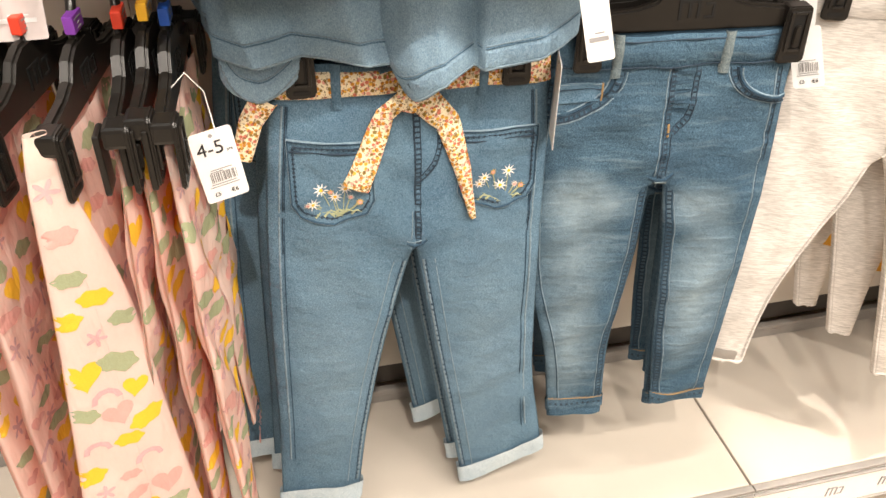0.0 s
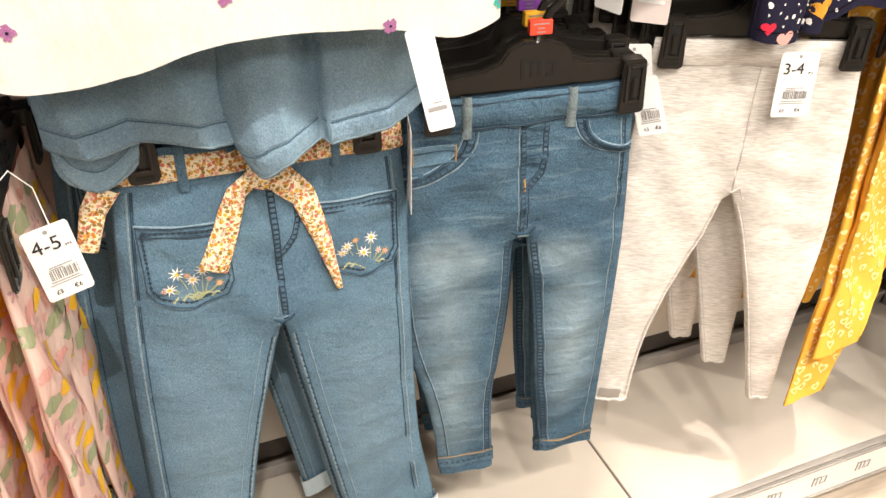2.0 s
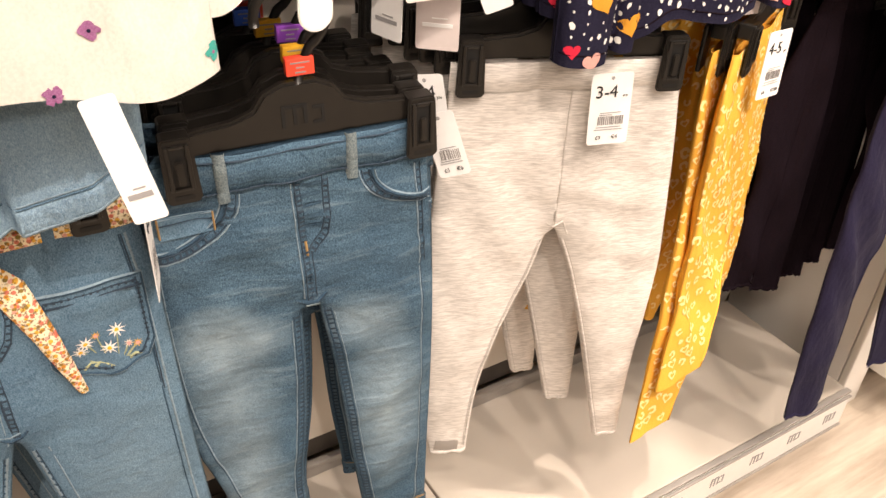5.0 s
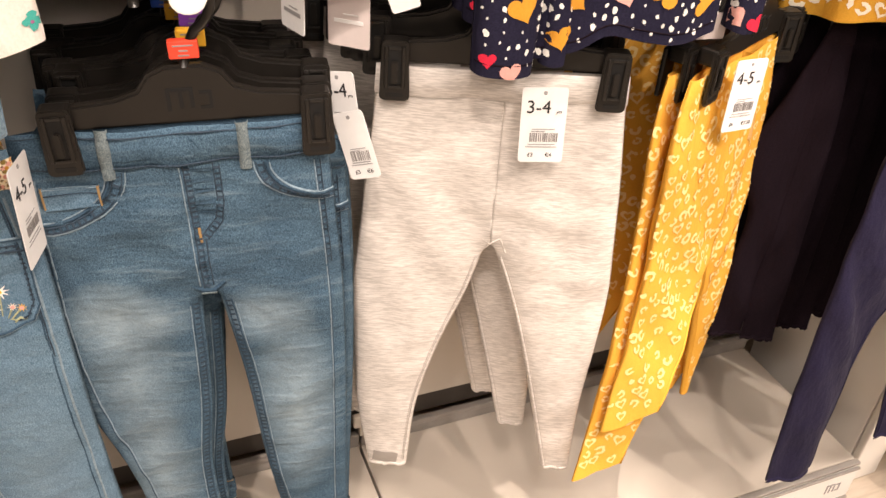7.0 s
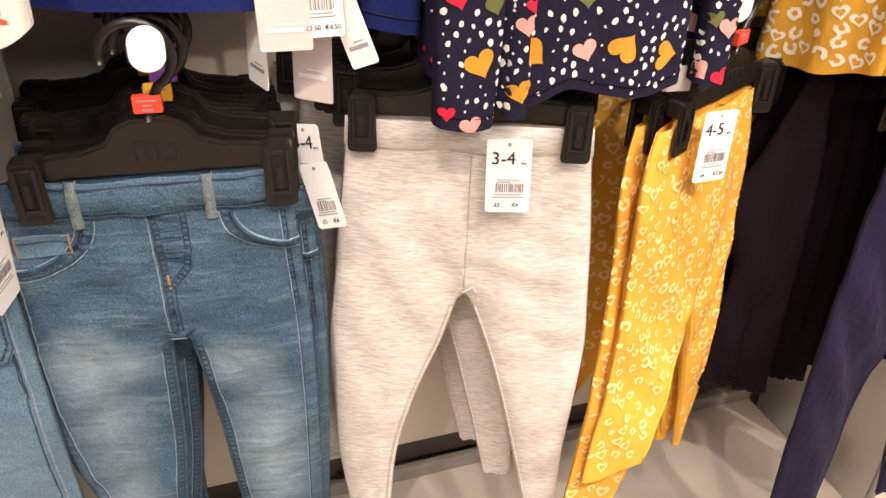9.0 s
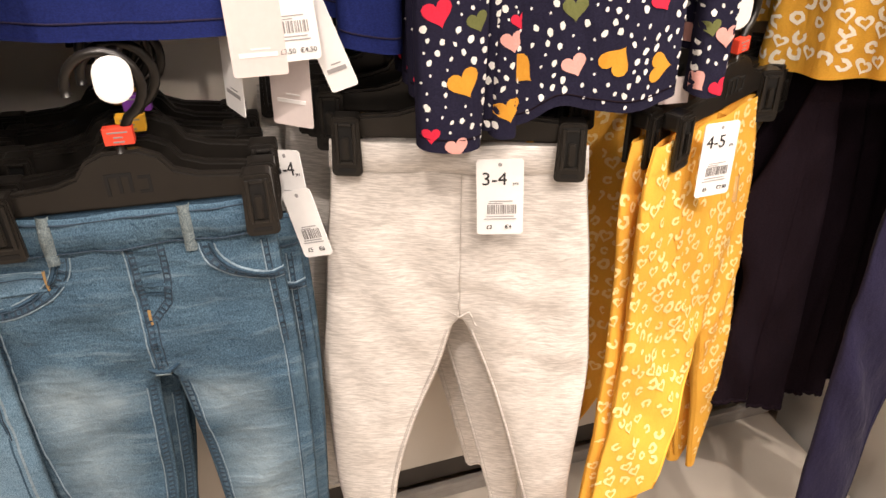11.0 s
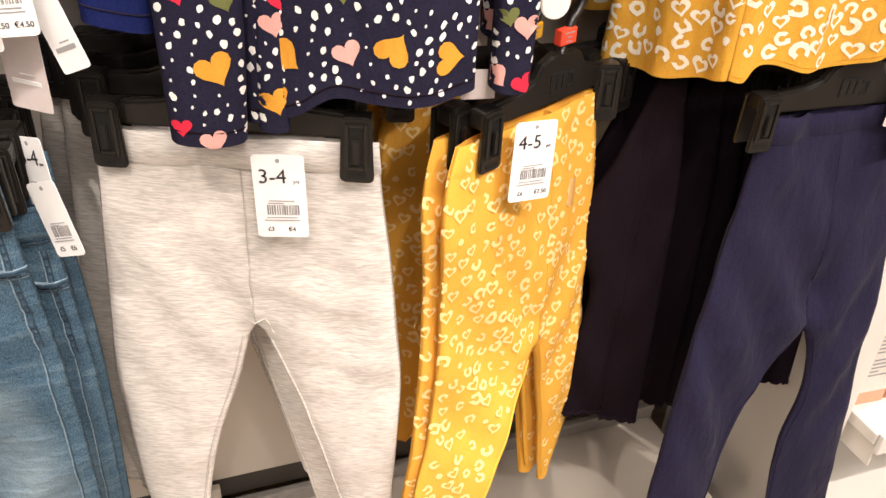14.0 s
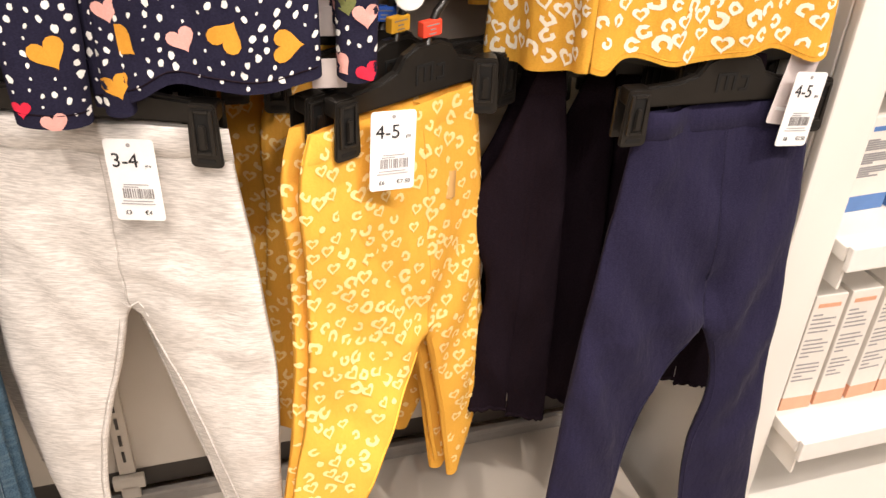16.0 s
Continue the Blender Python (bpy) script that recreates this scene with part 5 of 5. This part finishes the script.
nt = thing("top", pose(0.90, 0.778, 0, 0, 0, -7), "navy long-sleeved top with white spots and coloured hearts", "top")
body_hem = spline([(0.0, 0.962), (0.2, 0.972), (0.35, 0.989), (0.5, 0.985), (0.75, 0.979), (1.0, 0.985)])
NTB = Sheet([(1.50, -0.06, 0.12), (1.42, -0.09, 0.15), (1.2, -0.06, 0.155), (0.94, -0.055, 0.158)], body_hem, 0.024, NAVY_FOLD, 1.5)
body = part("body", NTB.shell(), NAVY_TOP, nt)
spotted(NTB, -0.05, 0.155, 0.96, 1.24, 31, body, ((0.074, 1.037, 0.0165, 2.6, OCHRE_INK), (-0.03, 0.988, 0.013, 0.3, OCHRE_INK), (-0.02, 1.026, 0.0165, 0.9, OCHRE_INK), (0.034, 1.03, 0.013, 0.4, PINK_INK),
                                                         (0.128, 1.022, 0.016, 1.5, OCHRE_INK), (0.03, 1.085, 0.013, 0.1, OLIVE_INK), (0.12, 1.09, 0.015, 0.5, RED_INK), (0.1, 1.14, 0.015, 2.4, PINK_INK), (0.0, 1.13, 0.016, 1.0, RED_INK)))
part("hem_stitch", ribbon_on(NTB.front, NTB.hem_line(0.012), 0.0016, 0.0008), NAVY, body)
SL1 = Sheet([(1.42, -0.10, -0.05), (1.2, -0.125, -0.055), (1.05, -0.124, -0.052), (0.93, -0.122, -0.058)], spline([(0.0, 0.957), (0.5, 0.952), (1.0, 0.951)]), 0.018, lambda u, z: 0.009 * wave(u, z, (26, 1.5), 3.3), 1.42)
s1 = part("sleeve", SL1.shell(20, 24), NAVY_TOP, nt)
s1.location = (0, -0.016, 0)
spotted(SL1, -0.12, -0.055, 0.955, 1.24, 32, s1, ((-0.078, 1.022, 0.0165, 0.4, OCHRE_INK), (-0.085, 0.957, 0.012, 0.2, PINK_INK), (-0.111, 0.972, 0.009, 0, RED_INK), (-0.104, 1.09, 0.0145, 0.3, RED_INK), (-0.066, 1.08, 0.011, 0.3, OLIVE_INK)))
part("cuff_seam", ribbon_on(SL1.front, SL1.hem_line(0.014), 0.0016, 0.0008), NAVY, s1)
SL2 = Sheet([(1.42, -0.05, -0.02), (1.2, -0.045, -0.015), (0.93, -0.046, -0.018)], spline([(0.0, 0.958), (0.5, 0.955), (1.0, 0.957)]), 0.012, lambda u, z: 0.005 * wave(u, z, (30, 1.5), 6.3), 1.42)
s2 = part("sleeve", SL2.shell(20, 16), NAVY_TOP, nt)
s2.location = (0, -0.006, 0)
spotted(SL2, -0.044, -0.018, 0.955, 1.22, 34, s2, ((-0.03, 0.985, 0.014, 0.3, OCHRE_INK), (-0.028, 1.055, 0.012, 0.2, PINK_INK), (-0.022, 1.075, 0.009, 0.2, RED_INK)))
SL3 = Sheet([(1.42, 0.14, 0.18), (1.2, 0.168, 0.212), (0.95, 0.172, 0.21)], spline([(0.0, 0.985), (0.5, 0.98), (1.0, 0.983)]), 0.016, lambda u, z: 0.006 * wave(u, z, (26, 1.5), 5.1), 1.42)
s3 = part("sleeve", SL3.shell(20, 20), NAVY_TOP, nt)
spotted(SL3, 0.17, 0.21, 0.985, 1.22, 35, s3, ((0.202, 0.99, 0.012, 0.4, RED_INK), (0.2, 1.045, 0.013, 0.1, PINK_INK), (0.182, 1.055, 0.01, 0.2, OLIVE_INK), (0.175, 0.998, 0.012, 0.7, PINK_INK)))
part("care_label", box((0.165, 0.012, 0.982), (0.034, 0.001, 0.03)), CARD_PINK, nt, "small grey care label")
top_hanger(0.93, 0.775, 1.52, -7)
upper_prong(0.93, 0.77)

# mustard peplum top
must_hem = spline([(0.0, 0.975), (0.08, 0.972), (0.16, 0.985), (0.3, 0.98), (0.45, 0.974), (0.58, 0.984), (0.78, 0.985), (0.9, 0.974), (1.0, 0.976)])
MST = Sheet([(1.50, 0.05, 0.21), (1.40, 0.0, 0.26), (1.18, 0.0, 0.27), (1.04, -0.008, 0.285), (0.93, -0.012, 0.295)], must_hem, 0.012,
            lambda u, z: step(z, 1.4, 0.98) * (0.010 * math.exp(-((u - 0.01) / 0.02) ** 2) + 0.010 * math.sin(u * 66 + 2.6)) + 0.004 * wave(u, z, (30, 3), 4.1), 1.5)
mt = thing("top", pose(1.34, 0.752, 0, 0, 0, -2), "mustard frilled top with cream leopard heart print", "top")
mb = part("body", MST.shell(26, 90), MUSTARD, mt)
tagged(part("heart_print", leopard(MST.front, -0.005, 0.29, 0.94, 1.26, 0.0178, 0.0102, 19, lambda u, z: z > must_hem((u + 0.01) / 0.305) + 0.009), CREAM_INK, mb, "cream heart and ring print"), kind="stuff")
side_hem = spline([(0.0, 0.941), (0.3, 0.95), (0.6, 0.956), (0.85, 0.968), (1.0, 0.974)])
MSF = Sheet([(1.42, -0.10, 0.0), (1.2, -0.13, 0.0), (1.05, -0.155, 0.004), (0.93, -0.168, 0.004)], side_hem, 0.008,
            lambda u, z: step(z, 1.4, 0.98) * 0.007 * math.sin(u * 75 + 1.0) + 0.004 * wave(u, z, (30, 3), 2.1), 1.42)
mf = part("side_fold", MSF.shell(22, 50), MUSTARD, mt)
mf.location, mf.rotation_euler = (-0.005, -0.008, 0), (0, 0, radians(-67.4))
tagged(part("heart_print", leopard(MSF.front, -0.16, 0.0, 0.94, 1.26, 0.0178, 0.0102, 23, lambda u, z: z > side_hem((u + 0.168) / 0.172) + 0.009), CREAM_INK, mf, "cream heart and ring print"), kind="stuff")
part("hem_stitch", ribbon_on(MST.front, MST.hem_line(0.006, 120), 0.001, 0.0006, 0.004), OCHRE_INK, mb)
top_hanger(1.47, 0.775, 1.52, -2)
upper_prong(1.47, 0.765)

# cobalt tops further back
cobalts = []
for x, u0, u1, hem, seed in ((0.56, -0.17, 0.07, 1.075, 1), (0.752, -0.035, 0.028, 1.04, 2)):
    CB = Sheet([(1.46, u0 * 0.7, u1 * 0.7), (1.2, u0, u1), (1.0, u0, u1)], spline([(0, hem + 0.006), (0.5, hem), (1.0, hem - 0.004)]), 0.02, lambda u, z, s=seed: 0.01 * wave(u, z, (14, 2), s), 1.46)
    ct = thing("top", pose(x, 0.835, 0, 0, 0, -6), "cobalt blue cotton jersey top", "top", "cobalt tops")
    cobalts.append(ct)
    part("body" if seed == 1 else "sleeve", CB.shell(18, 30), COBALT, ct)
    part("hem_seam", ribbon_on(CB.front, CB.hem_line(0.016), 0.002, 0.001), NAVY_LIT, ct)
    top_hanger(x - 0.01, 0.835, 1.48, -6)
    upper_prong(x - 0.01, 0.82)


# more of each top behind, back to the panel
for front, x, y, z, yaw, n, dx in ((sh, 0.18, 0.795, 0.03, -6, 5, -0.006), (bl, 0.25, 0.705, 0.05, -3, 2, -0.01), (nt, 0.90, 0.778, 0.04, -7, 6, 0.004), (mt, 1.34, 0.765, 0.05, -2, 6, -0.004)):
    for k in range(1, n + 1):
        copy_thing(front, pose(x + dx * k, y + 0.038 * k, z, 0, 0, yaw + (k % 3) - 1))
for front, x in zip(cobalts, (0.56, 0.752)):
    for k in range(1, 5):
        copy_thing(front, pose(x - 0.006 * k, 0.835 + 0.042 * k, 0.02, 0, 0, -6 + k))


# extra raised tops, added out of view to keep light off the back panel
for k in range(4):
    copy_thing(cobalts[0], pose(0.70, 0.90 + 0.035 * k, 0.075, 0, 0, -4 + k))
    copy_thing(nt, pose(1.13, 0.87 + 0.045 * k, 0.10, 0, 0, -3 + k))
    copy_thing(sh, pose(-0.17, 0.82 + 0.05 * k, 0.16, 0, 0, 4 - k))


# ---- swing tags ----
swing_tag(pose(0.868, 0.772, 0.884, -3, -2, -20), "3-4", ("\u00a33", "\u20ac4"), label="white swing tag marked 3-4 on grey leggings")
swing_tag(pose(1.127, 0.757, 0.897, -4, 3, 6), "4-5", ("\u00a36", "\u20ac7.50"), label="white swing tag marked 4-5 on mustard leggings")
swing_tag(pose(1.604, 0.725, 0.916, -4, 8, 8), "4-5", ("\u00a36", "\u20ac7.50"), label="white swing tag marked 4-5 on indigo leggings")
blank_tag(pose(1.598, 0.74, 0.935, -4, 14, 8), 0.048, 0.084, CARD_PINK, "blush swing tag behind a white one")
swing_tag(pose(-0.033, 0.752, 0.841, -3, -7, 12), "4-5", ("\u00a35", "\u20ac6"), 0.044, 0.08, label="white swing tag marked 4-5 on blush leggings")
swing_tag(pose(0.664, 0.793, 1.095, -4, -5, -14), "", ("\u00a33.50", "\u20ac4.50"), 0.046, 0.09, label="white price card under a cobalt top")
blank_tag(pose(0.633, 0.798, 1.082, -3, -3, -12), 0.05, 0.09, CARD_PINK, "blush brand card under a cobalt top")
blank_tag(pose(0.697, 0.80, 1.06, -3, -24, -35), 0.03, 0.09, CARD, "white swing tag seen edge on")
blank_tag(pose(0.612, 0.84, 1.03, 0, 2, -70), 0.04, 0.085, CARD, "white swing tag seen edge on")
blank_tag(pose(0.665, 0.83, 1.03, 0, 0, -40), 0.045, 0.12, CARD_PINK, "blush swing tag hanging low")
swing_tag(pose(0.655, 0.825, 0.905, -4, -12, -50), "3-4", ("", ""), 0.042, 0.08, label="white swing tag beside the faded jeans")
swing_tag(pose(0.665, 0.803, 0.872, -4, -20, -40), "", ("\u00a35", "\u20ac6"), 0.036, 0.075, label="white swing tag twisted beside the faded jeans")
blank_tag(pose(0.313, 0.662, 1.012, -6, -14, -18), 0.025, 0.095, CARD, "white folded care card under the blouse")
swing_tag(pose(0.344, 0.80, 0.85, 0, 2, 74), "4-5", ("", ""), 0.05, 0.105, label="white swing tag turned edge on beside sash jeans")
tag_line = thing("tag_thread", pose(0, 0, 0), "thin clear thread holding a swing tag", "thread")
part("strand", rod([(-0.062, 0.72, 0.945), (-0.05, 0.738, 0.95), (-0.036, 0.748, 0.925), (-0.031, 0.751, 0.878)], 0.0006, 6), DISC, tag_line)
blank_tag(pose(-0.19, 0.80, 1.01, -3, 4, 10), 0.05, 0.085, CARD_PINK, "blush swing tag above the leggings")
# short strip standing for a kraft card that sticks out edge on
part("brand_patch", YL.ribbon([(0.135, 0.832), (0.128, 0.80)], (0.013, 0.017), 0.002), KRAFT, MUSTY, "tan kraft card seen edge on")
for o in (HANGER, *HANGER.children_recursive):
    bpy.data.objects.remove(o)
